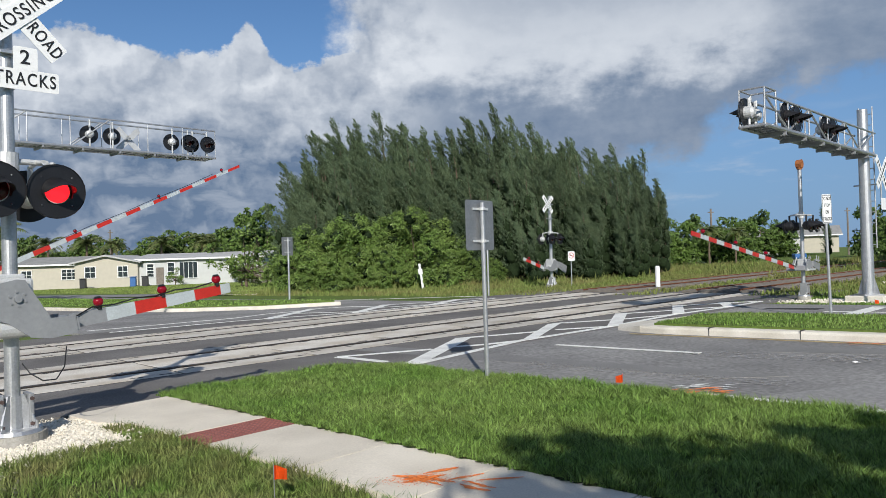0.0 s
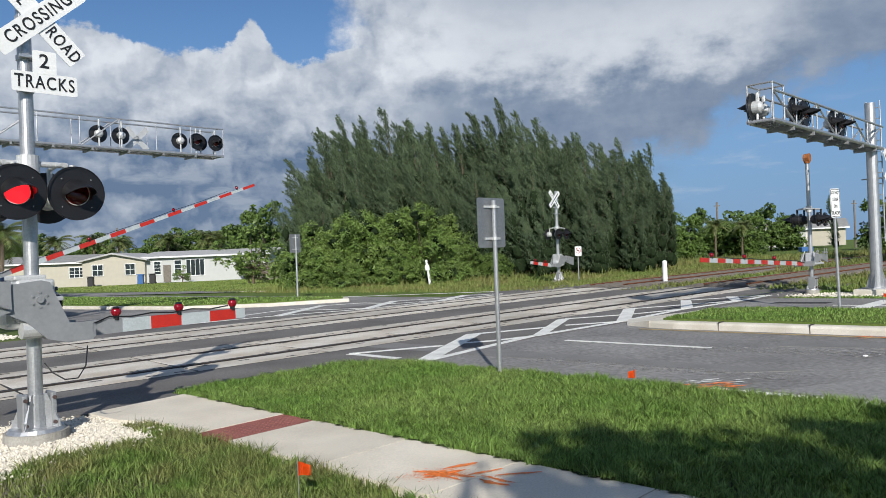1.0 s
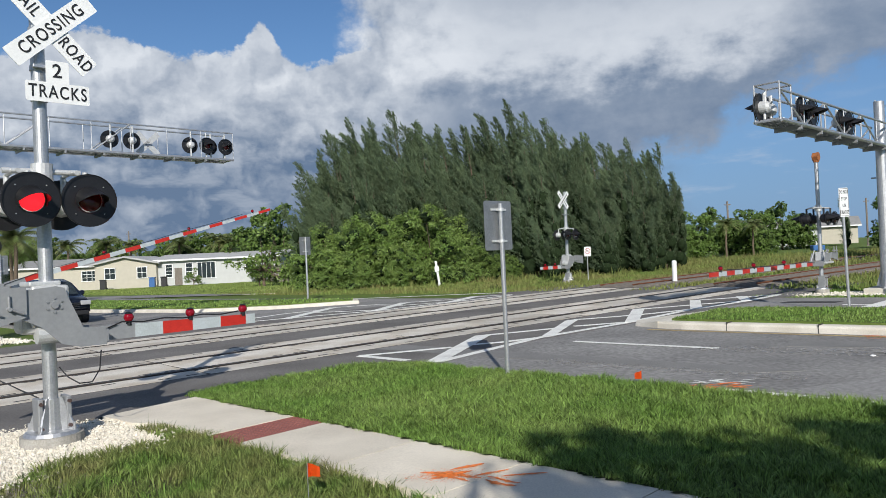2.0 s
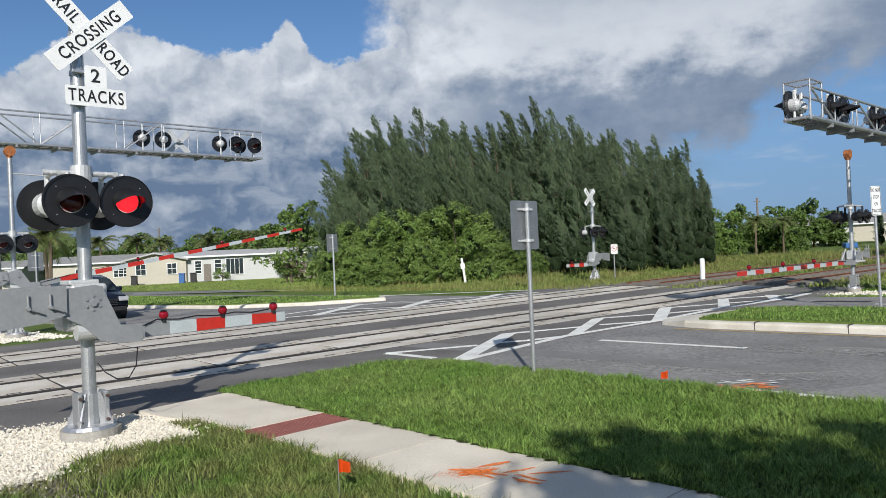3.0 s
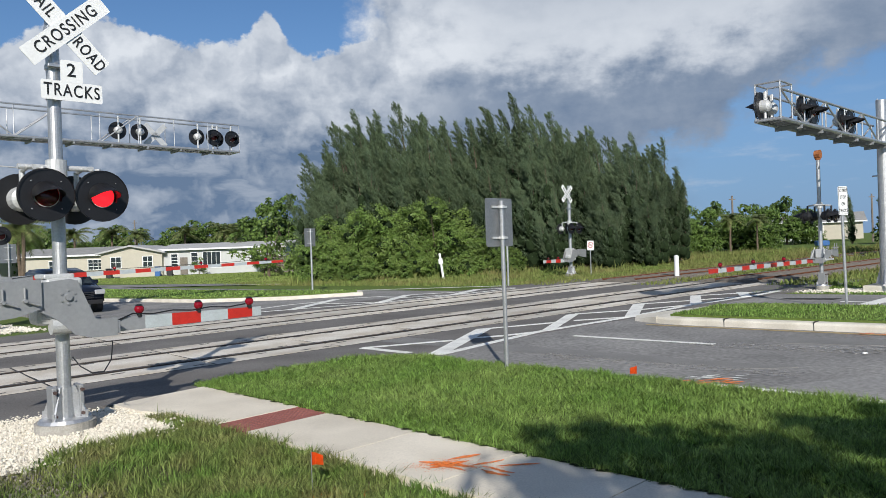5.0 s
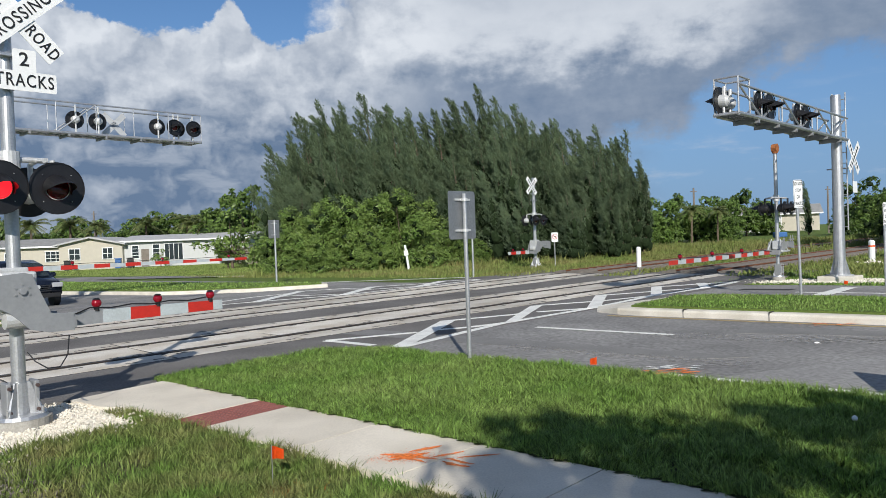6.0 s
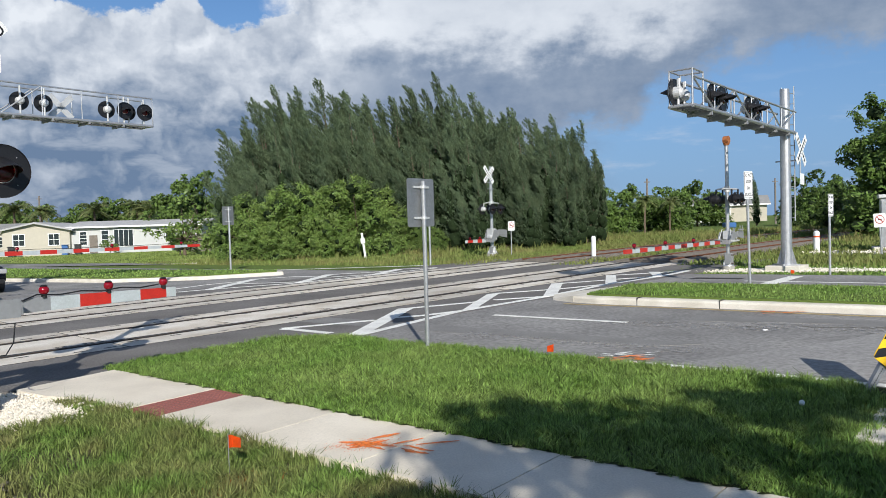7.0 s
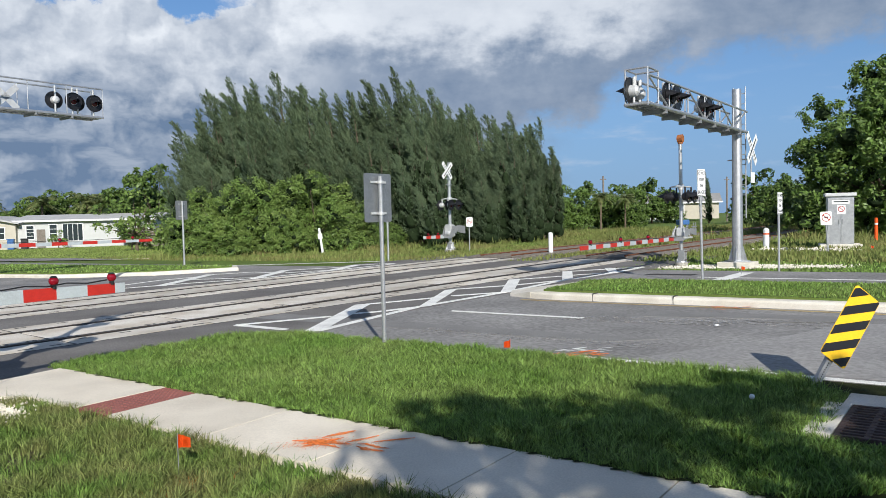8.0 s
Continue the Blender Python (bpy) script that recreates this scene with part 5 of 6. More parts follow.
def object_marker():
    ob = thing("object_marker", 4.40, 6.47, gz(4.4), 8, "leaning black and yellow striped object marker on a steel post", "road sign")
    ob.matrix_basis = pose(4.515, 6.47, gz(4.4), -6, 37, 4)
    bm = B()
    for sx in (-0.03, 0.03):
        box(bm, (sx, 0.035, 0.30), (0.006, 0.045, 0.85))
    box(bm, (0, 0.015, 0.30), (0.06, 0.006, 0.85))
    part("post", bm, GREY, ob, "perforated steel u-channel post")
    bm = B()
    for k in range(13):
        rod(bm, (0, 0.0125, 0.0 + 0.025 * k), (0, 0.0105, 0.0 + 0.025 * k), 0.007, 0.007, 8)
    tagged(part("post_holes", bm, BLACK, ob), kind="stuff")
    w, z0, z1 = 0.32, 0.33, 1.10
    bm = B()
    round_plate(bm, w, z1 - z0, 0.004, Matrix.Translation((0, -0.012, (z0 + z1) / 2)), 0.035)
    p = part("panel", bm, YELLOW, ob, "yellow reflective panel")
    slope = -0.85
    k = 0
    za = z0 - 0.30
    while za < z1 + 0.3:
        lo, hi = za, za + 0.105
        e = w / 2 - 0.006
        quad = [(-e, lo + e * slope), (e, lo - e * slope), (e, hi - e * slope), (-e, hi + e * slope)]
        quad = cut(cut(quad, z0 + 0.008, 1), z1 - 0.008, -1)
        pts = [(q[0], -0.0145, q[1]) for q in quad]
        if len(pts) > 2:
            bm = B()
            plate(bm, pts, 0.0015, (0, 1, 0))
            part("stripe", bm, BLACK, p)
        za += 0.21
    return ob


object_marker()


def drain():
    ob = tagged(new("storm_drain"), "rusty cast iron drain grate in a concrete apron", "storm drain")
    x, y = 4.45, 5.06
    ob.matrix_basis = pose(x, y, gz(x) + 0.015, 0, -0.63, -43)
    bm = B()
    for c, s in (((0.1, 0.74, 0), (1.4, 0.42, 0.06)), ((0.62, 0.0, 0), (0.3, 1.06, 0.06)), ((-0.63, 0.0, 0), (0.2, 1.06, 0.06))):
        box(bm, c, s, bevel=0.01)
    part("apron", bm, KERB, ob, "weathered concrete apron")
    bm = B()
    box(bm, (0, 0, -0.14), (1.04, 1.06, 0.02))
    part("pit", bm, BLACK, ob, "dark drain pit")
    for i in range(6):
        bm = B()
        box(bm, (-0.50 + 0.2 * i, 0, 0.0), (0.045, 1.04, 0.05), bevel=0.004)
        part("bar", bm, IRON, ob)
    for j in range(13):
        bm = B()
        box(bm, (0, -0.50 + 1.0 * j / 12, 0.002), (1.04, 0.034, 0.052), bevel=0.004)
        part("cross_bar", bm, IRON, ob)
    return ob


drain()
bm = B()
bmesh.ops.create_uvsphere(bm, u_segments=14, v_segments=8, radius=0.024)
gb = tagged(link("golf_ball", bm, WHITE, smooth=True), "small white ball lying in the grass", "ball")
gb.location = (3.64, 6.02, gz(3.64) + 0.10)
bm = B()
bmesh.ops.create_uvsphere(bm, u_segments=10, v_segments=6, radius=0.032)
bmesh.ops.scale(bm, vec=(1.2, 0.8, 0.5), verts=bm.verts)
rm = tagged(link("road_stud", bm, WHITE, smooth=True), "small white reflector stud on the asphalt", "road stud")
rm.location = (5.5, 10.36, gz(5.5) + 0.015)
# black patch laid on the far lanes as the shadow of a lamp
patch([(7.9, 19.3), (8.9, 18.5), (9.2, 18.75), (8.2, 19.55)], "lamp_shadow_patch", RUBBER, "dark square patch painted as a lamp shadow in the far lanes", "road", top=0.008)
patch([st(-3.2, 8.5), st(12, 8.5), st(12, 13.2), st(-1.2, 13.2), st(-1.9, 11.0)], "newer_asphalt", NEWER, "lighter newer asphalt laid across the near lanes", "road", top=0.004)
patch([st(-4.4, 11.9), st(-2.2, 12.4), st(0.9, 12.2), st(1.4, 12.7), st(-2.0, 12.9), st(-4.6, 12.6)], "road_stain", STAIN, "dark worn wheel path on the asphalt", "road", top=0.0065)
patch([st(-12, 9.2), st(-4, 9.4), st(-3.4, 9.9), st(-12, 9.9)], "road_stain", STAIN, "dark worn wheel path beside the lawn", "road", top=0.0065)

WEAR = material("scraped_asphalt", (0.46, 0.45, 0.43), 0.9, var=0.2, scale=4, fine=30, spec=0.2)
make_patchy(WEAR, 11, 0.50, 0.72)
for e0, e1, q0, q1, sk in ((-5.6, -2.9, 11.05, 11.6, 0.25), (-5.0, -3.4, 11.5, 11.75, 0.2), (-3.4, -1.6, 11.5, 12.2, 0.1), (-7.0, -3.2, 9.0, 9.5, 0.1), (-1.0, 2.4, 12.4, 12.9, 0.0)):
    patch([st(e0, q0), st((e0 + e1) / 2, q0 + 0.1), st(e1, q0 + sk), st(e1, q1 + sk), st((e0 + e1) / 2, q1 - 0.05), st(e0, q1)], "scraped_asphalt", WEAR, "pale scraped streak in the asphalt", "road", top=0.0145)
patch([st(-2.8, 12.0), st(-0.6, 13.0), st(-0.3, 13.1), st(-0.9, 12.6), st(-2.5, 11.9)], "road_stain", STAIN, "dark tar seam across the lane", "road", top=0.0105)

# ---- utility cabinet ----
def cabinet():
    ob = thing("utility_cabinet", 19.65, 28.1, gz(19.6), -30, "tall pale grey metal equipment cabinet with notices", "utility cabinet")
    bm = B()
    box(bm, (0, 0, 0.05), (1.5, 1.3, 0.1), bevel=0.02)
    part("plinth", bm, KERB, ob, "concrete plinth")
    bm = B()
    box(bm, (0, 0, 1.05), (0.95, 0.9, 1.95), bevel=0.015)
    part("body", bm, GALV, ob)
    bm = B()
    box(bm, (0, 0, 2.08), (1.12, 1.06, 0.14), bevel=0.02)
    part("roof", bm, ALU, ob)
    for sx in (-1, 1):
        bm = B()
        box(bm, (sx * 0.235, -0.462, 1.02), (0.45, 0.02, 1.8), bevel=0.006)
        d = part("door", bm, GALV, ob)
        bm = B()
        box(bm, (sx * 0.06, -0.485, 1.0), (0.025, 0.03, 0.2), bevel=0.004)
        part("handle", bm, GREY, d)
    bm = B()
    box(bm, (0, -0.478, 1.78), (0.62, 0.006, 0.16))
    part("notice", bm, WHITE, ob, "white printed notice")
    bm = B()
    box(bm, (0, -0.483, 1.80), (0.5, 0.004, 0.04))
    part("letter_bar", bm, INK, ob)
    bm = B()
    box(bm, (0.02, -0.478, 1.48), (0.3, 0.006, 0.36))
    part("notice", bm, WHITE, ob, "white prohibition notice")
    bm = B()
    for k in range(20):
        a, b = 2 * math.pi * k / 20, 2 * math.pi * (k + 1) / 20
        rod(bm, (0.02 + 0.11 * math.cos(a), -0.484, 1.51 + 0.11 * math.sin(a)), (0.02 + 0.11 * math.cos(b), -0.484, 1.51 + 0.11 * math.sin(b)), 0.012, 0.012, 4)
    rod(bm, (-0.06, -0.484, 1.59), (0.10, -0.484, 1.43), 0.012, 0.012, 4)
    part("ban_ring", bm, RED, ob, "red prohibition ring")


cabinet()

# ---- stones ----
def inside(p, poly):
    x, y = p
    hit = False
    for i in range(len(poly)):
        (x0, y0), (x1, y1) = poly[i - 1], poly[i]
        if (y0 > y) != (y1 > y) and x < (x1 - x0) * (y - y0) / (y1 - y0) + x0:
            hit = not hit
    return hit


OCT = np.array([(1, 0, 0), (0, 1, 0), (-1, 0, 0), (0, -1, 0), (0, 0, 1), (0, 0, -1)], float)
OCT_F = np.array([(0, 1, 4), (1, 2, 4), (2, 3, 4), (3, 0, 4), (1, 0, 5), (2, 1, 5), (3, 2, 5), (0, 3, 5)])


def stones(poly, count, size, mat, name, label, seed, z=0.0, edge=0.0):
    rng = np.random.default_rng(seed)
    xs, ys = [p[0] for p in poly], [p[1] for p in poly]
    V, F = [], []
    k = 0
    while k < count:
        x, y = rng.uniform(min(xs) - edge, max(xs) + edge), rng.uniform(min(ys) - edge, max(ys) + edge)
        jx, jy = x + edge * rng.normal(), y + edge * rng.normal()
        if not inside((jx, jy), poly):
            continue
        s = size * rng.uniform(0.6, 1.35)
        q = OCT * np.array([s, s * rng.uniform(0.6, 1), s * rng.uniform(0.5, 0.85)]) + rng.normal(size=(6, 3)) * s * 0.16
        a = rng.uniform(0, 6.28)
        b = rng.uniform(-0.6, 0.6)
        c, d = math.cos(a), math.sin(a)
        q = q @ np.array([[c, -d, 0], [d, c, 0], [0, 0, 1]]) @ np.array([[1, 0, 0], [0, math.cos(b), -math.sin(b)], [0, math.sin(b), math.cos(b)]])
        V.append(q + np.array([x, y, gz(x) + z + rng.uniform(0, 0.02)]))
        F.append(OCT_F + 6 * k)
        k += 1
    ob = soup(name, np.concatenate(V).tolist(), np.concatenate(F).tolist(), mat)
    return tagged(ob, label, "gravel", kind="stuff")


ROCKS = [(-9.5, 4.2), (-9.2, 7.2), (-6.3, 7.8), (-5.4, 8.1), (-4.9, 8.45), (-4.15, 8.72), (-3.55, 8.15), (-3.05, 7.65), (-3.45, 7.1), (-3.75, 6.7), (-3.75, 6.2), (-4.1, 5.85), (-5.2, 5.0), (-7, 4)]
patch(ROCKS, "gravel_bed", WHITE_ROCK, "bed of pale crushed stone round the mast", "gravel", top=-0.012)
stones([p for p in ROCKS if p[0] > -6.6] + [(-6.6, 4.6), (-6.6, 7.75)][::-1], 17000, 0.0155, WHITE_ROCK, "white_gravel", "white crushed stone round the signal mast", 3, -0.005, 0.13)
stones([(-4.3, 5.9), (-3.5, 6.5), (-2.9, 5.6), (-2.2, 4.6), (-3.6, 4.2), (-5.5, 4.6)], 3600, 0.020, BALLAST, "grey_gravel", "grey stones scattered in the worn grass", 4, -0.03, 0.12)
stones([(-9, 7.0), (-5.2, 8.4), (-4.7, 9.1), (-8.6, 7.6)], 1500, 0.024, BALLAST, "grey_gravel", "grey stones beside the asphalt edge", 5, -0.03, 0.08)
stones([(9.0, 21.6), (11.5, 19.9), (13.4, 18.9), (14.2, 19.4), (11.8, 21.6), (9.4, 22.6)], 1300, 0.032, WHITE_ROCK, "white_gravel", "white crushed stone round the cantilever footing", 6, -0.03, 0.15)
stones([(-17.5, 21.6), (-14.2, 19.4), (-12.4, 20.6), (-15.6, 23.2)], 1800, 0.05, WHITE_ROCK, "white_gravel", "white crushed stone round the far masts", 9, -0.03, 0.15)
stones([(15.8, 27.5), (18.2, 25.5), (18.9, 26.2), (16.4, 28.3)], 500, 0.09, WHITE_ROCK, "white_gravel", "pale rubble beside the cabinet", 7, -0.02, 0.2)
for c, seed in ((13.22, 8), (18.3, 18)):
    stones([rl(25.4, c - 1.5), rl(46, c - 1.5), rl(46, c + 1.5), rl(25.4, c + 1.5)], 3200, 0.04, BALLAST, "ballast_stones", "grey ballast stones along the rails", seed, 0.05, 0.06)


# ---- grass ----
def blades(name, label, seed, boxes, density, h, w, mat, keep, base=0.0, lean=0.5):
    """Blades of grass as bent slivers on the land."""
    rng = np.random.default_rng(seed)
    P = []
    for (x0, x1, y0, y1) in boxes:
        n = int((x1 - x0) * (y1 - y0) * density)
        p = np.stack([rng.uniform(x0, x1, n), rng.uniform(y0, y1, n)], 1)
        P.append(p[keep(p[:, 0], p[:, 1])])
    p = np.concatenate(P)
    n = len(p)
    clump = np.sin(p[:, 0] * 3.1 + 1.3 * np.sin(p[:, 1] * 2.3)) * np.cos(p[:, 1] * 3.7 + np.sin(p[:, 0] * 1.9))
    hh = h * (0.55 + 0.6 * rng.random(n)) * (1 + 0.28 * clump)
    # blades stand in tufts and lean out of them
    cell = 0.8 * h
    gx, gy = np.floor(p[:, 0] / cell), np.floor(p[:, 1] / cell)
    j1, j2, j3 = (np.modf(np.abs(np.sin(gx * ka + gy * kb) * 4375.85))[0] for ka, kb in ((12.99, 78.23), (39.35, 11.14), (73.16, 52.24)))
    mid = np.stack([(gx + 0.15 + 0.7 * j1) * cell, (gy + 0.15 + 0.7 * j2) * cell], 1)
    out = p - mid
    p = mid + out * 0.72
    hh = hh * (0.62 + 0.75 * j3)
    a = np.arctan2(out[:, 1], out[:, 0]) + rng.normal(size=n) * 0.9
    ln = lean * rng.random(n) * hh
    b = a + rng.normal(size=n) * 0.8
    z = 0.9 * np.tanh(p[:, 0] / 60) + base
    side = np.stack([-np.sin(b), np.cos(b)], 1) * (w * (0.6 + 0.8 * rng.random(n)))[:, None]
    tip = p + np.stack([np.cos(a), np.sin(a)], 1) * ln[:, None]
    mid = p + (tip - p) * 0.35
    v = np.stack([np.column_stack([p - side, z]), np.column_stack([p + side, z]), np.column_stack([mid + side * 0.8, z + hh * 0.6]), np.column_stack([mid - side * 0.8, z + hh * 0.6]), np.column_stack([tip, z + hh])], 1).reshape(-1, 3)
    k = np.arange(n)[:, None] * 5
    me = bpy.data.meshes.new(name)
    quads, tris = (k + np.array([[0, 1, 2, 3]])), (k + np.array([[3, 2, 4]]))
    me.from_pydata(v.tolist(), [], quads.tolist() + tris.tolist())
    me.materials.append(mat)
    return tagged(new(name, me), label, "grass", kind="stuff")


def eq(x, y):
    return x * E_.x + y * E_.y, x * Q_.x + y * Q_.y


def on_lawn(x, y):
    e, q = eq(x, y)
    n = x * N_.x + y * N_.y
    edge = 8.18 + 0.03 * np.sin(e * 7) + 0.03 * np.sin(e * 17)
    k = (q > 4.79 + 0.02 * np.sin(e * 9) + 0.02 * np.sin(e * 23)) & (q < edge) & (n < 9.95 + 0.05 * np.sin(q * 6)) & (e < 7.0)
    corner = (q > 7.2) & (n > 9.0) & ((q - 7.2) ** 2 + (n - 9.0) ** 2 > 0.95 ** 2)
    drain_hole = (np.abs((x - 4.54) * 0.7314 - (y - 4.98) * 0.682) < 0.72) & (np.abs((x - 4.40) * 0.682 + (y - 5.2) * 0.7314 - 0.17) < 0.84)
    return k & ~corner & ~drain_hole


def in_rocks(x, y):
    r = np.zeros(len(x), bool)
    for i in range(len(ROCKS)):
        (x0, y0), (x1, y1) = ROCKS[i - 1], ROCKS[i]
        if y0 == y1:
            continue
        r ^= ((y0 > y) != (y1 > y)) & (x < (x1 - x0) * (y - y0) / (y1 - y0) + x0)
    return r


def on_bank(x, y):
    e, q = eq(x, y)
    thin = (x < -2.2) & (y < 6.3)
    keep = (np.sin(x * 37.7 + y * 91.3) * 0.5 + 0.5) > np.where(thin, 0.72, 0.0)
    return (q < 3.83 + 0.02 * np.sin(e * 5) + 0.03 * np.sin(e * 13)) & (q > 0.9) & (e > -8.5) & ~in_rocks(x, y) & keep


bm = B()
ground_slab(bm, [st(-9.3, 4.82), st(-6, 4.82), st(0, 4.82), st(3.2, 4.82), st(3.2, 8.2), st(0, 8.2), st(-6.0, 8.2), st(-7.4, 8.0), st(-8.2, 7.3), st(-9.2, 5.6)], 0.012, 0.1)
tagged(link("lawn", bm, SOIL), "green lawn soil between walk and street", "lawn", kind="structure")
patch([st(-8.2, 3.8), st(-8.0, 2.9), st(-7.0, 1.2), st(5, 0.6), st(5, 3.8)], "bank_soil", DIRT, "sandy soil of the grass bank", "soil", top=-0.035)
blades("lawn_grass", "lush green lawn grass between sidewalk and street", 1, [(-4, 4.6, 4.0, 9.0), (-4, 4.6, 9.0, 12.6)], 6600, 0.080, 0.0042, BLADE, on_lawn, 0.0, lean=1.5)
blades("verge_grass", "longer green grass on the bank beside the sidewalk", 2, [(-4.2, 2.6, 2.6, 8.2)], 5200, 0.100, 0.0042, BANK, on_bank, -0.045, lean=1.4)


def in_poly(poly):
    def f(x, y):
        r = np.zeros(len(x), bool)
        for i in range(len(poly)):
            (x0, y0), (x1, y1) = poly[i - 1], poly[i]
            if y0 != y1:
                r ^= ((y0 > y) != (y1 > y)) & (x < (x1 - x0) * (y - y0) / (y1 - y0) + x0)
        return r
    return f


blades("median_grass", "short green grass on the median", 3, [(3.4, 16, 4, 18.5)], 900, 0.045, 0.007, BLADE, in_poly(TURF1), 0.17, lean=1.0)
blades("median_grass", "short green grass on the median beyond the tracks", 4, [(-32, -4.6, 28.6, 52)], 90, 0.06, 0.02, BLADE, in_poly(TURF2), 0.17)


def on_meadow(x, y):
    e, q = eq(x, y)
    n = x * N_.x + y * N_.y
    far = (q > 24.5) & ((n > 20.2) | (n < 11.4) | ((n > 15.1) & (n < 16.4))) & (y < 63) & (y > 15)
    return far & ~((np.abs(x - 19.6) < 1.2) & (np.abs(y - 28.1) < 1.2))


blades("meadow_grass", "rough tall meadow grass with dry stalks", 5, [(-20, 16, 24, 50), (8, 46, 15, 62)], 75, 0.17, 0.024, MEADOW, on_meadow, -0.06, lean=0.7)
blades("meadow_tufts", "tall dry weeds before the grove", 6, [(-12, 13, 43.6, 45.4), (15, 46, 34, 62)], 55, 0.42, 0.022, MEADOW, on_meadow, -0.06, lean=0.6)

SIDE = [(-70, 78), (-26, 53.5), (-14.5, 47.0), (-8.6, 43.4), (-8.0, 44.0), (-13.6, 48.4), (-26, 57.5), (-70, 84)]


def on_far_lawn(x, y):
    e, q = eq(x, y)
    return (q > 21.8) & ~in_poly(SIDE)(x, y) & ~in_poly(TURF2)(x, y) & (y > 36 - x * 0.9) & (y < 88)


blades("far_lawn_grass", "mown green lawn before the houses", 15, [(-56, -8, 40, 88)], 22, 0.11, 0.03, FAR_BLADE, on_far_lawn, -0.06, lean=0.9)
blades("painted_grass", "dry grass tinted by orange spray paint", 16, [(-1.25, -0.6, 4.95, 5.45)], 900, 0.05, 0.004, TINTED, on_bank, -0.04, lean=1.6)


def on_verge(x, y):
    e, q = eq(x, y)
    n = x * N_.x + y * N_.y
    return (q > 21.3) & (q < 26) & (n < 10.6) & ~in_poly([(9.0, 21.6), (11.5, 19.9), (13.4, 18.9), (14.2, 19.4), (11.8, 21.6), (9.4, 22.6)])(x, y)


blades("verge_grass", "short mown grass beside the far lanes", 7, [(8, 24, 8, 28)], 260, 0.06, 0.014, BLADE, on_verge, -0.05)

# ---- trees and bushes round about ----
oak = broadleaf("tree", "broad green leafy tree behind the white house", "tree", 31, clump_set(8, 34, 4.6, 3.5, 8.2, 1.0, 1.7, 0.3), 2.0, 12500, 0.215, LEAF_DARK, "background trees")
place(oak, -25.0, 98, 0, 1.25)
rng = random.Random(17)
for i in range(26):
    x = -82 + 2.6 * i + rng.uniform(-1, 1)
    place(copy_thing(oak, Matrix()), x, 112 + rng.uniform(-6, 8), rng.uniform(0, 360), rng.uniform(0.72, 1.0))
for x, y, s in ((-13.0, 66, 0.62), (22.3, 78, 0.62), (25.6, 80, 0.66), (28.4, 79, 0.60), (31.2, 84, 0.62), (19.8, 76, 0.45), (45, 78, 0.75), (50, 82, 0.7), (55, 80, 0.8), (60, 76, 0.7), (41, 100, 0.8), (66, 84, 0.85), (38, 62, 0.52), (43, 58, 0.5), (34.5, 55, 0.42)):
    place(copy_thing(oak, Matrix()), x, y, rng.uniform(0, 360), s)
bank = broadleaf("tree", "large dark green leafy tree behind the cabinet", "tree", 33, clump_set(12, 60, 5.2, 4.0, 11.0, 0.8, 1.5, 0.12), 2.5, 62000, 0.12, LEAF_DARK)
place(bank, 29.0, 37.5, 40, 0.9)
place(copy_thing(bank, Matrix()), 37, 42, 130, 1.0)
bare = broadleaf("tree", "sparse small tree with pale branches beside the house", "tree", 35, clump_set(15, 26, 2.2, 1.6, 4.4, 0.35, 0.6, 0.3), 1.3, 3000, 0.12, LEAF, aspect=1.4, inner=0.0)
place(bare, -18.6, 66, 0, 1.25)
for x, y, s in ((-25.5, 87, 0.75), (-33, 87, 0.5), (-19, 66, 0.6)):
    place(copy_thing(bare, Matrix()), x, y, rng.uniform(0, 360), s)


# the tree behind the camera whose crown shades the lawn
shade = broadleaf("tree", "large leafy tree shading the lawn and sidewalk", "tree", 41, clump_set(22, 46, 4.6, 2.6, 7.6, 0.7, 1.15, 0.5), 3.2, 10200, 0.155, LEAF_DARK, inner=0.0)
place(shade, 3.55, -6.35, 0, 1.0)


def palm(seed, h, n=26, fan=False):
    rng = random.Random(seed)
    ob = tagged(new("palm_tree"), "green palm tree with arching fronds", "palm tree", "palms behind the houses")
    bm = B()
    for k in range(6):
        rod(bm, (0.05 * math.sin(k), 0, h * k / 6), (0.05 * math.sin(k + 1), 0, h * (k + 1) / 6), 0.17 - 0.008 * k, 0.165 - 0.008 * k, 8)
    part("trunk", bm, BARK, ob)
    V, F = [], []
    for i in range(n):
        az, up = 6.283 * i / n * 2.4 + rng.uniform(-0.2, 0.2), rng.uniform(-0.35, 1.2)
        ln = rng.uniform(1.9, 2.8)
        pts = []
        for k in range(9):
            u = k / 8
            r = ln * u * math.cos(up * (1 - 0.3 * u))
            z = ln * u * math.sin(up) - 1.35 * u * u
            pts.append(Vector((math.cos(az) * r, math.sin(az) * r, h + z)))
        sd = Vector((-math.sin(az), math.cos(az), 0))
        for a, b in zip(pts, pts[1:]):
            for s in (-1, 1):
                for f in (0.0, 0.5):
                    q = a + (b - a) * f
                    w = 0.55 * (1 - ((q - pts[0]).length / (ln + 0.6)) ** 2) + 0.12
                    tip = q + sd * s * w + (b - a) * 0.9 - UP * w * 0.45
                    k0 = len(V)
                    V += [tuple(q), tuple(q + (b - a) * 0.45), tuple(tip)]
                    F.append((k0, k0 + 1, k0 + 2))
    soup("fronds", V, F, PALM, ob, "arching green fronds")
    return ob


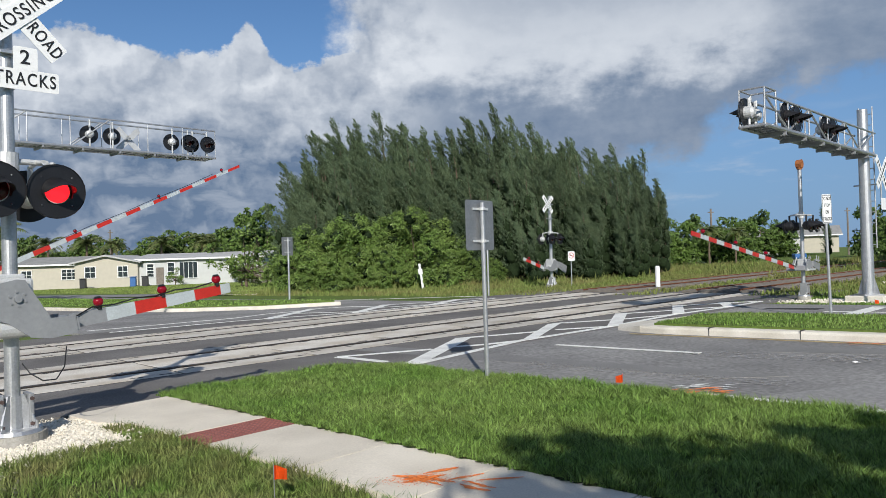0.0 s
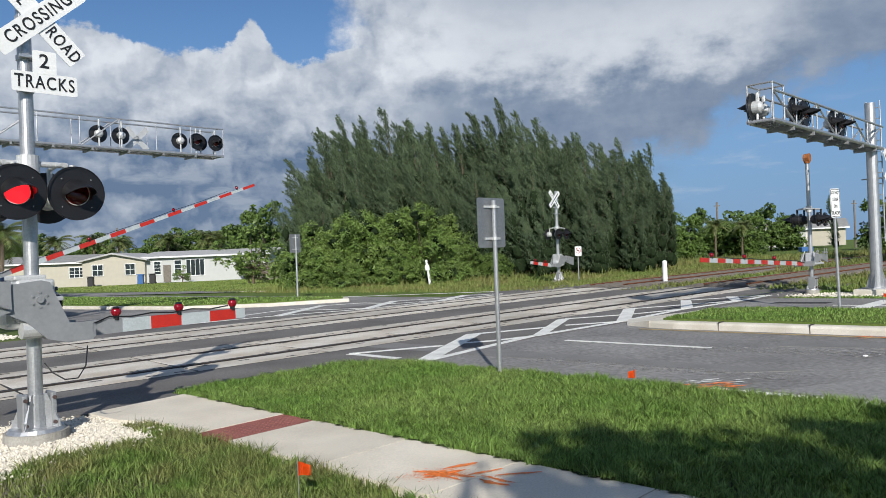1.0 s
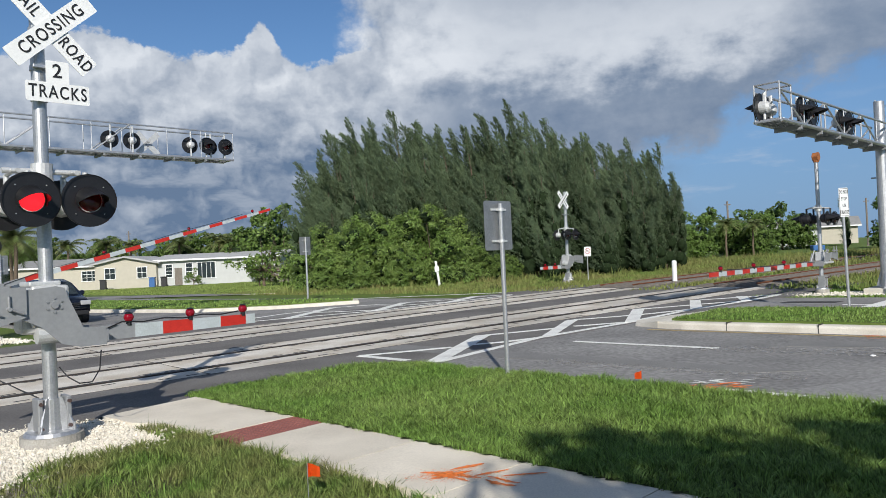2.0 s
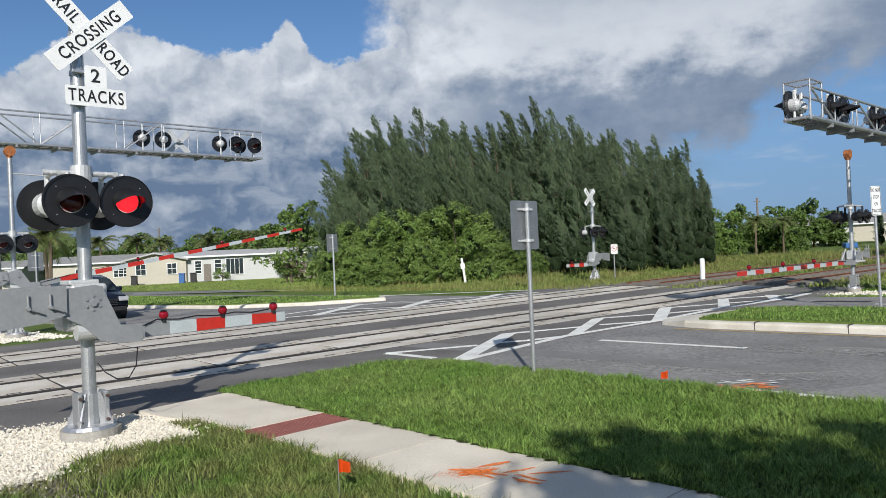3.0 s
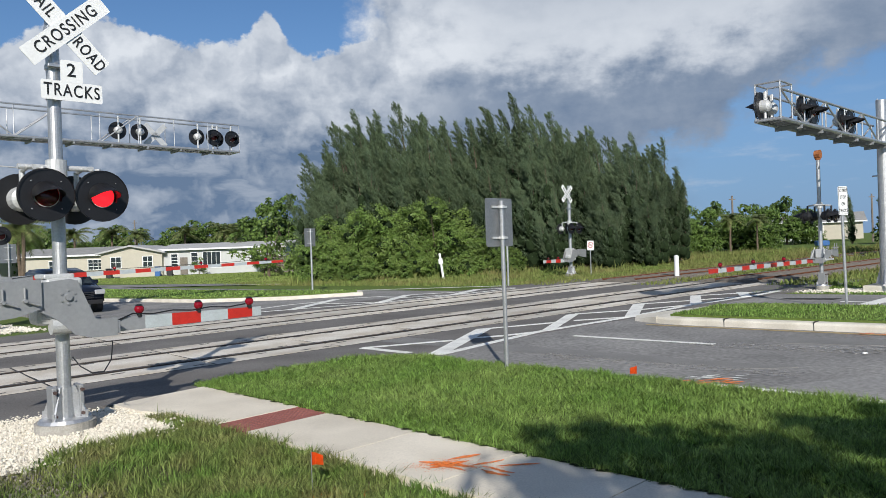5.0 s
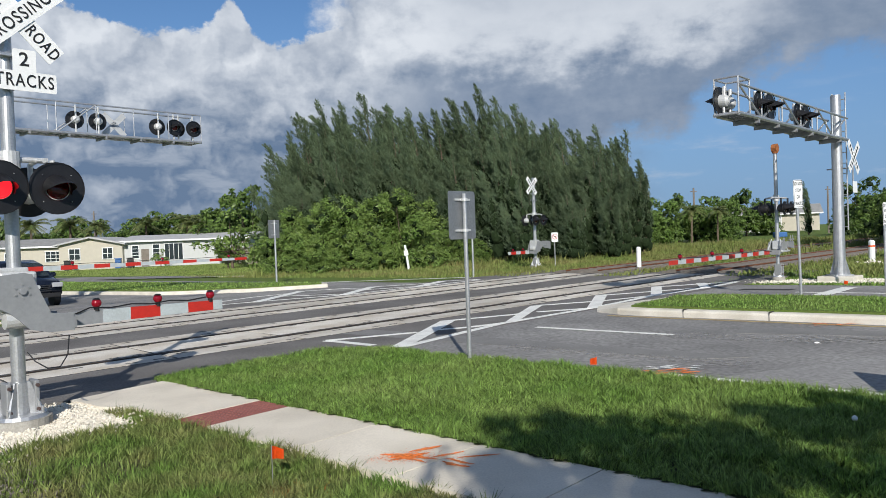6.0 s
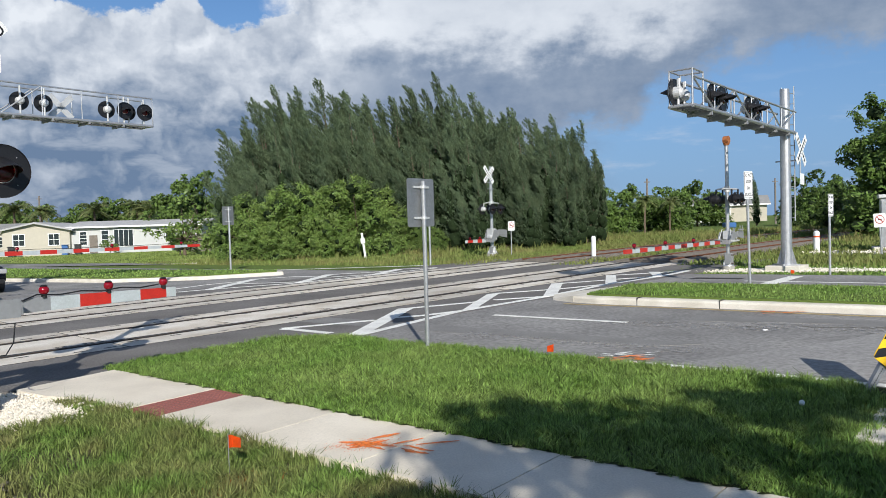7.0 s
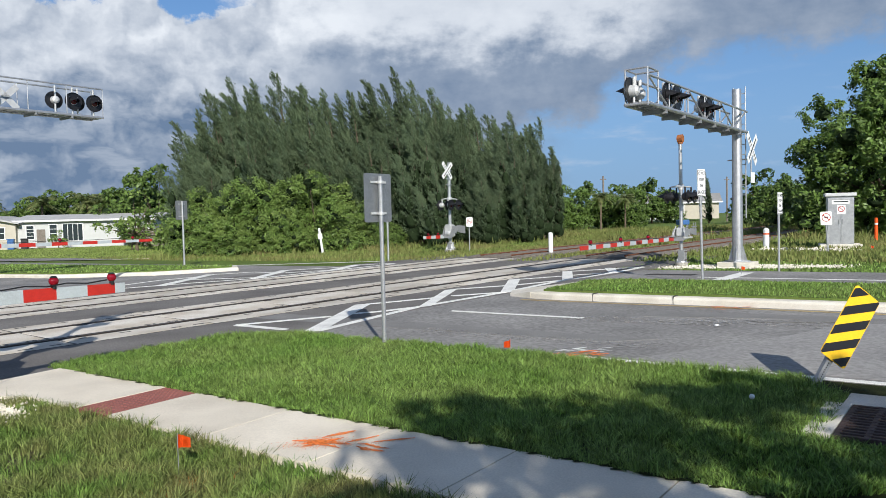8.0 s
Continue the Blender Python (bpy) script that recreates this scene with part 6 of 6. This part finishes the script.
pm = palm(3, 5.2)
place(pm, -34, 104)
for x, y, s in ((-41, 103, 1.08), (-30, 106, 1.15), (-47, 101, 1.05), (-57, 103, 1.15), (-26, 104, 1.05), (-36, 105, 1.12), (-52, 104, 1.15), (-29.0, 46.5, 0.85), (-31.5, 50, 0.8), (25.0, 74, 0.62), (27.4, 73.5, 0.58)):
    place(copy_thing(pm, Matrix()), x, y, rng.uniform(0, 360), s)
np_ = casuarina(77, 9.0, 2.6, leaders=4, plumes=34, needles=60)
np_["label"], np_["group"] = "slim dark conifer in the far gardens", "far conifers"
place(np_, 42.5, 86, 0, 0.66)
place(copy_thing(np_, Matrix()), 60, 88, 30, 0.95)


# ---- houses ----
def window(parent, x, y, z, w, h, cols=2, rows=2):
    bm = B()
    for c, s in (((x, y, z + h / 2), (w + 0.16, 0.1, 0.08)), ((x, y, z - h / 2), (w + 0.16, 0.12, 0.08)), ((x - w / 2, y, z), (0.08, 0.1, h)), ((x + w / 2, y, z), (0.08, 0.1, h))):
        box(bm, c, s)
    for k in range(1, cols):
        box(bm, (x - w / 2 + w * k / cols, y, z), (0.05, 0.08, h))
    for k in range(1, rows):
        box(bm, (x, y, z - h / 2 + h * k / rows), (w, 0.08, 0.05))
    f = part("window", bm, WHITE, parent, "white framed window")
    bm = B()
    box(bm, (x, y + 0.03, z), (w, 0.02, h))
    part("pane", bm, GLASS_DARK, f)


def house(x, y, rz, w, d, h, mat, roof_mat, wins, label, ridge=0.9, z=0.0, over=0.5, gable="x"):
    ob = thing("house", x, y, gz(x) - 0.06 + z, rz, label, "house")
    bm = B()
    box(bm, (0, d / 2, h / 2), (w, d, h))
    part("wall", bm, mat, ob)
    a, b = w / 2 + over, over
    bm = B()
    if gable == "x":
        prof = [(-b, h), (d / 2, h + ridge), (d + b, h), (d + b, h - 0.16), (d / 2, h + ridge - 0.16), (-b, h - 0.16)]
        plate(bm, [(-a, p, q + 0.1) for p, q in prof], 2 * a, (1, 0, 0))
    else:
        prof = [(-a, h), (0, h + ridge), (a, h), (a, h - 0.2), (0, h + ridge - 0.2), (-a, h - 0.2)]
        plate(bm, [(p, -b, q + 0.1) for p, q in prof], d + 2 * b, (0, 1, 0))
        b2 = B()
        plate(b2, [(-w / 2, 0.0, h), (w / 2, 0.0, h), (0, 0.0, h + ridge - 0.1)], 0.2, (0, 1, 0))
        part("gable", b2, mat, ob)
    part("roof", bm, roof_mat, ob)
    bm = B()
    box(bm, (0, -b - 0.02, h + 0.02), (2 * a, 0.05, 0.2))
    if gable == "x":
        part("fascia", bm, WHITE, ob)
    else:
        bm.free()
    for wx, wz, ww, wh, c, r in wins:
        window(ob, wx, -0.03, wz, ww, wh, c, r)
    return ob


house(-51.5, 92, 4, 13, 9, 3.0, STUCCO, ROOF_G, [(3.2, 1.8, 1.9, 1.3, 3, 3), (-2, 1.8, 1.3, 1.2, 2, 2)], "cream stucco house with a grey roof", 1.0)
house(-42.6, 90, 4, 7.5, 10, 3.0, STUCCO, ROOF_W, [(-1.9, 1.9, 1.3, 1.35, 2, 2), (2.0, 1.9, 1.2, 1.35, 2, 2)], "cream stucco gable end with white trim", 0.9, gable="y")
h2 = house(-31.5, 90.5, -3, 16, 9, 3.1, STUCCO_WHITE, ROOF_W, [(-1.2, 1.75, 2.3, 2.0, 4, 1), (-3.4, 1.9, 0.9, 1.6, 1, 3), (4.3, 2.2, 1.0, 0.9, 1, 3), (-6.0, 1.8, 0.9, 1.6, 1, 4)], "long white house with a flat white roof", 0.7)
bm = B()
box(bm, (-4.8, -0.04, 1.1), (0.95, 0.06, 2.1), bevel=0.01)
part("door", bm, WOOD, h2, "brown front door")
house(-72, 96, 12, 14, 9, 3.0, STUCCO, ROOF_G, [(2, 1.8, 1.6, 1.2, 2, 2)], "tan house with a grey roof among trees", 1.0)
house(18.6, 92, 0, 7, 6, 2.6, STUCCO_WHITE, ROOF_W, [(0, 1.5, 1.2, 1, 2, 2)], "small white house behind the grove", 0.6, z=0.6)
house(45.4, 108, -25, 7, 6, 2.5, STUCCO_WHITE, ROOF_G, [(-2, 1.6, 1.4, 1.1, 2, 2), (2, 1.6, 1.4, 1.1, 2, 2)], "white house with a grey hipped roof", 1.2, z=0.32)
house(53.5, 114, -20, 8, 6, 2.6, STUCCO, ROOF_G, [(-2, 1.6, 1.4, 1.1, 2, 2)], "cream house with a grey roof", 1.4, z=0.3)
bm = B()
box(bm, (0, 0, 0.3), (1.3, 0.9, 0.6), bevel=0.1)
bt = tagged(link("tarpaulin_load", bm, BLUE_BIN), "blue tarpaulin bundle beside the house", "tarpaulin")
bt.location = (37.6, 82.5, gz(37) - 0.05)


def bin_(x, y, mat, label, z=0.0):
    ob = thing("wheelie_bin", x, y, gz(x) - 0.06 + z, 10, label, "waste bin", "bins by the house")
    bm = B()
    plate(bm, [(-0.32, -0.32, 0.05), (0.32, -0.32, 0.05), (0.32, 0.32, 0.05), (-0.32, 0.32, 0.05)], 1.1)
    bmesh.ops.bevel(bm, geom=bm.edges[:], offset=0.04, segments=2, affect="EDGES")
    part("body", bm, mat, ob)
    bm = B()
    box(bm, (0, 0, 1.2), (0.74, 0.8, 0.1), bevel=0.03)
    part("lid", bm, mat, ob)
    for sx in (-1, 1):
        bm = B()
        rod(bm, (sx * 0.30, 0.34, 0.12), (sx * 0.38, 0.34, 0.12), 0.12, 0.12, 12)
        part("wheel", bm, PLASTIC, ob)


bin_(-44.2, 87.5, PLASTIC, "black wheeled bin on the lawn")
bin_(-38.2, 87.5, BLUE_BIN, "blue wheeled bin beside the white house")
bin_(-36.9, 87.8, PLASTIC, "dark wheeled bin beside the white house")
bin_(-24.4, 41, BLUE_BIN, "blue wheeled bin on the far lawn")
# driveway and side street across the far lawn
patch([(-70, 78), (-26, 53.5), (-14.5, 47.0), (-13.5, 48.4), (-26, 57.5), (-70, 84)], "side_street", ASPHALT, "grey side street across the far lawn", "road", top=0.0)
patch([(-14.6, 47.0), (-8.6, 43.4), (-8.0, 44.0), (-13.6, 48.2)], "driveway_apron", CONCRETE, "pale concrete path end on the lawn", "pavement", top=0.0)
for i, (x, y, h) in enumerate(((-50.5, 108, 8.0), (29.0, 85, 6.0), (50, 96, 6.0))):
    ob = thing("utility_pole", x, y, gz(x), 0, "weathered wooden utility pole behind the houses", "utility pole", "utility poles")
    bm = B()
    rod(bm, (0, 0, -0.2), (0, 0, h), 0.13, 0.10, 10)
    part("pole", bm, WOOD, ob)
    bm = B()
    box(bm, (0, 0, h - 0.4), (0.7, 0.08, 0.1))
    part("crossarm", bm, WOOD, ob)
bm = B()
for k in range(26):
    box(bm, (-21.5 + 0.31 * k, 79, gz(-20) + 0.85), (0.27, 0.04, 1.8))
tagged(link("fence", bm, WOOD), "weathered wooden fence between house and shrubs", "fence", kind="stuff")


# ---- the waiting car ----
def suv():
    ob = thing("suv", 0, 0, 0, 0, "dark blue suv waiting at the lowered gate", "car")
    # profile in xz: the nose looks along -y of its own space
    prof = [(-2.25, 0.38), (-2.28, 0.72), (-2.18, 0.92), (-1.25, 1.06), (-0.55, 1.58), (0.2, 1.70), (1.6, 1.66), (2.15, 1.15), (2.25, 0.8), (2.2, 0.38)]
    bm = B()
    plate(bm, [(-0.92, y, z) for y, z in prof], 1.84, (1, 0, 0))
    for v in bm.verts:
        if v.co.z > 1.1:
            v.co.x *= 0.80
        if v.co.y < -2.1:
            v.co.x *= 0.9
    bmesh.ops.bevel(bm, geom=bm.edges[:], offset=0.07, segments=3, affect="EDGES")
    part("body", bm, CARBLUE, ob, "glossy dark blue body", smooth=True)
    bm = B()
    plate(bm, [(-0.76, -1.23, 1.10), (0.76, -1.23, 1.10), (0.64, -0.62, 1.57), (-0.64, -0.62, 1.57)], 0.02, (0, -0.6, 0.8))
    part("windscreen", bm, GLASS_DARK, ob)
    for s in (-1, 1):
        bm = B()
        plate(bm, [(s * 0.86, -0.85, 1.12), (s * 0.86, 1.5, 1.12), (s * 0.755, 1.3, 1.55), (s * 0.755, -0.35, 1.55)], 0.02, (s, 0, 0.2))
        part("side_window", bm, GLASS_DARK, ob)
        bm = B()
        box(bm, (s * 1.02, -0.8, 1.14), (0.2, 0.12, 0.16), bevel=0.04)
        part("mirror", bm, CARBLUE, ob)
        bm = B()
        box(bm, (s * 0.66, -2.24, 0.80), (0.36, 0.12, 0.17), bevel=0.03)
        part("headlight", bm, material("headlight_glass", (0.55, 0.56, 0.58), 0.12, 0.3, var=0.15), ob, "clear headlight")
        for yy in (-1.42, 1.38):
            bm = B()
            rod(bm, (s * 0.72, yy, 0.35), (s * 0.94, yy, 0.35), 0.355, 0.355, 24)
            w = part("wheel", bm, PLASTIC, ob, "black rubber tyre")
            bm = B()
            rod(bm, (s * 0.93, yy, 0.35), (s * 0.955, yy, 0.35), 0.22, 0.2, 16)
            part("rim", bm, ALU, w)
    bm = B()
    for k in range(4):
        box(bm, (0, -2.29, 0.60 + 0.065 * k), (0.86, 0.04, 0.03))
    part("grille", bm, PLASTIC, ob, "black slatted grille")
    bm = B()
    rod(bm, (0, -2.31, 0.75), (0, -2.33, 0.75), 0.07, 0.07, 14)
    part("emblem", bm, ALU, ob)
    bm = B()
    box(bm, (0, -2.27, 0.44), (1.5, 0.1, 0.16), bevel=0.03)
    part("bumper", bm, PLASTIC, ob)
    return ob


car = suv()
CAR_STOP = Vector((-15.75, 27.65))


# ---- what moves ----
def swing(g, side, hinge, rows):
    """A gate about its hinge: seconds and degrees above level."""
    walk(g, [(t, pose(*hinge, 0, -side * a, 0)) for t, a in rows])


def motions():
    swing(near_gate, 1, (-0.01, 0, 1.43), [(0, 8.2), (0.4, 5.8), (0.6, 4.0), (0.8, 1.8), (1.0, 0.5), (1.2, 0), (1.5, 0), (8, 0)])
    swing(left_gate, 1, (0.05, 0, 1.80), [(0, 24), (0.5, 21.7), (1.0, 19.3), (1.5, 17), (2.2, 13.5), (3.0, 9.6), (3.5, 7.6), (4.0, 5.4), (4.6, 2.8), (5.2, 0.6), (5.5, 0.2), (6.0, 0), (8, 0)])
    swing(far_gate, -1, (-0.05, 0, 1.15), [(0, 17), (0.4, 13), (0.8, 9), (1.2, 4), (1.5, 1), (1.8, 0), (8, 0)])
    swing(right_gate, -1, (-0.05, 0, 1.2), [(0, 8.6), (0.4, 5.8), (0.8, 3.7), (1.2, 1.6), (1.5, 0), (1.8, 0), (8, 0)])
    rows = []
    for t, back in ((0, 5.6), (0.5, 3.7), (1.0, 2.2), (1.5, 1.2), (2.2, 0.55), (3.0, 0.15), (3.5, 0.0), (8, 0.0)):
        p = CAR_STOP - E_ * back
        rows.append((t, pose(p.x, p.y, gz(p.x), 0, 0, 47)))
    walk(car, rows)
    # the two lenses turn over in turn, in place of switching on and off
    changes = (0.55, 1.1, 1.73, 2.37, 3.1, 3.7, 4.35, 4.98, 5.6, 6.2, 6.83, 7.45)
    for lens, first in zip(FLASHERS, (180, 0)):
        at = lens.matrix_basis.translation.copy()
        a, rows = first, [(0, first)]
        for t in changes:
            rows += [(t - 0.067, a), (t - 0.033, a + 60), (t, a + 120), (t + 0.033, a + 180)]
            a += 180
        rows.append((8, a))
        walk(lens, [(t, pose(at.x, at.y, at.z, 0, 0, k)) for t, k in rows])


motions()
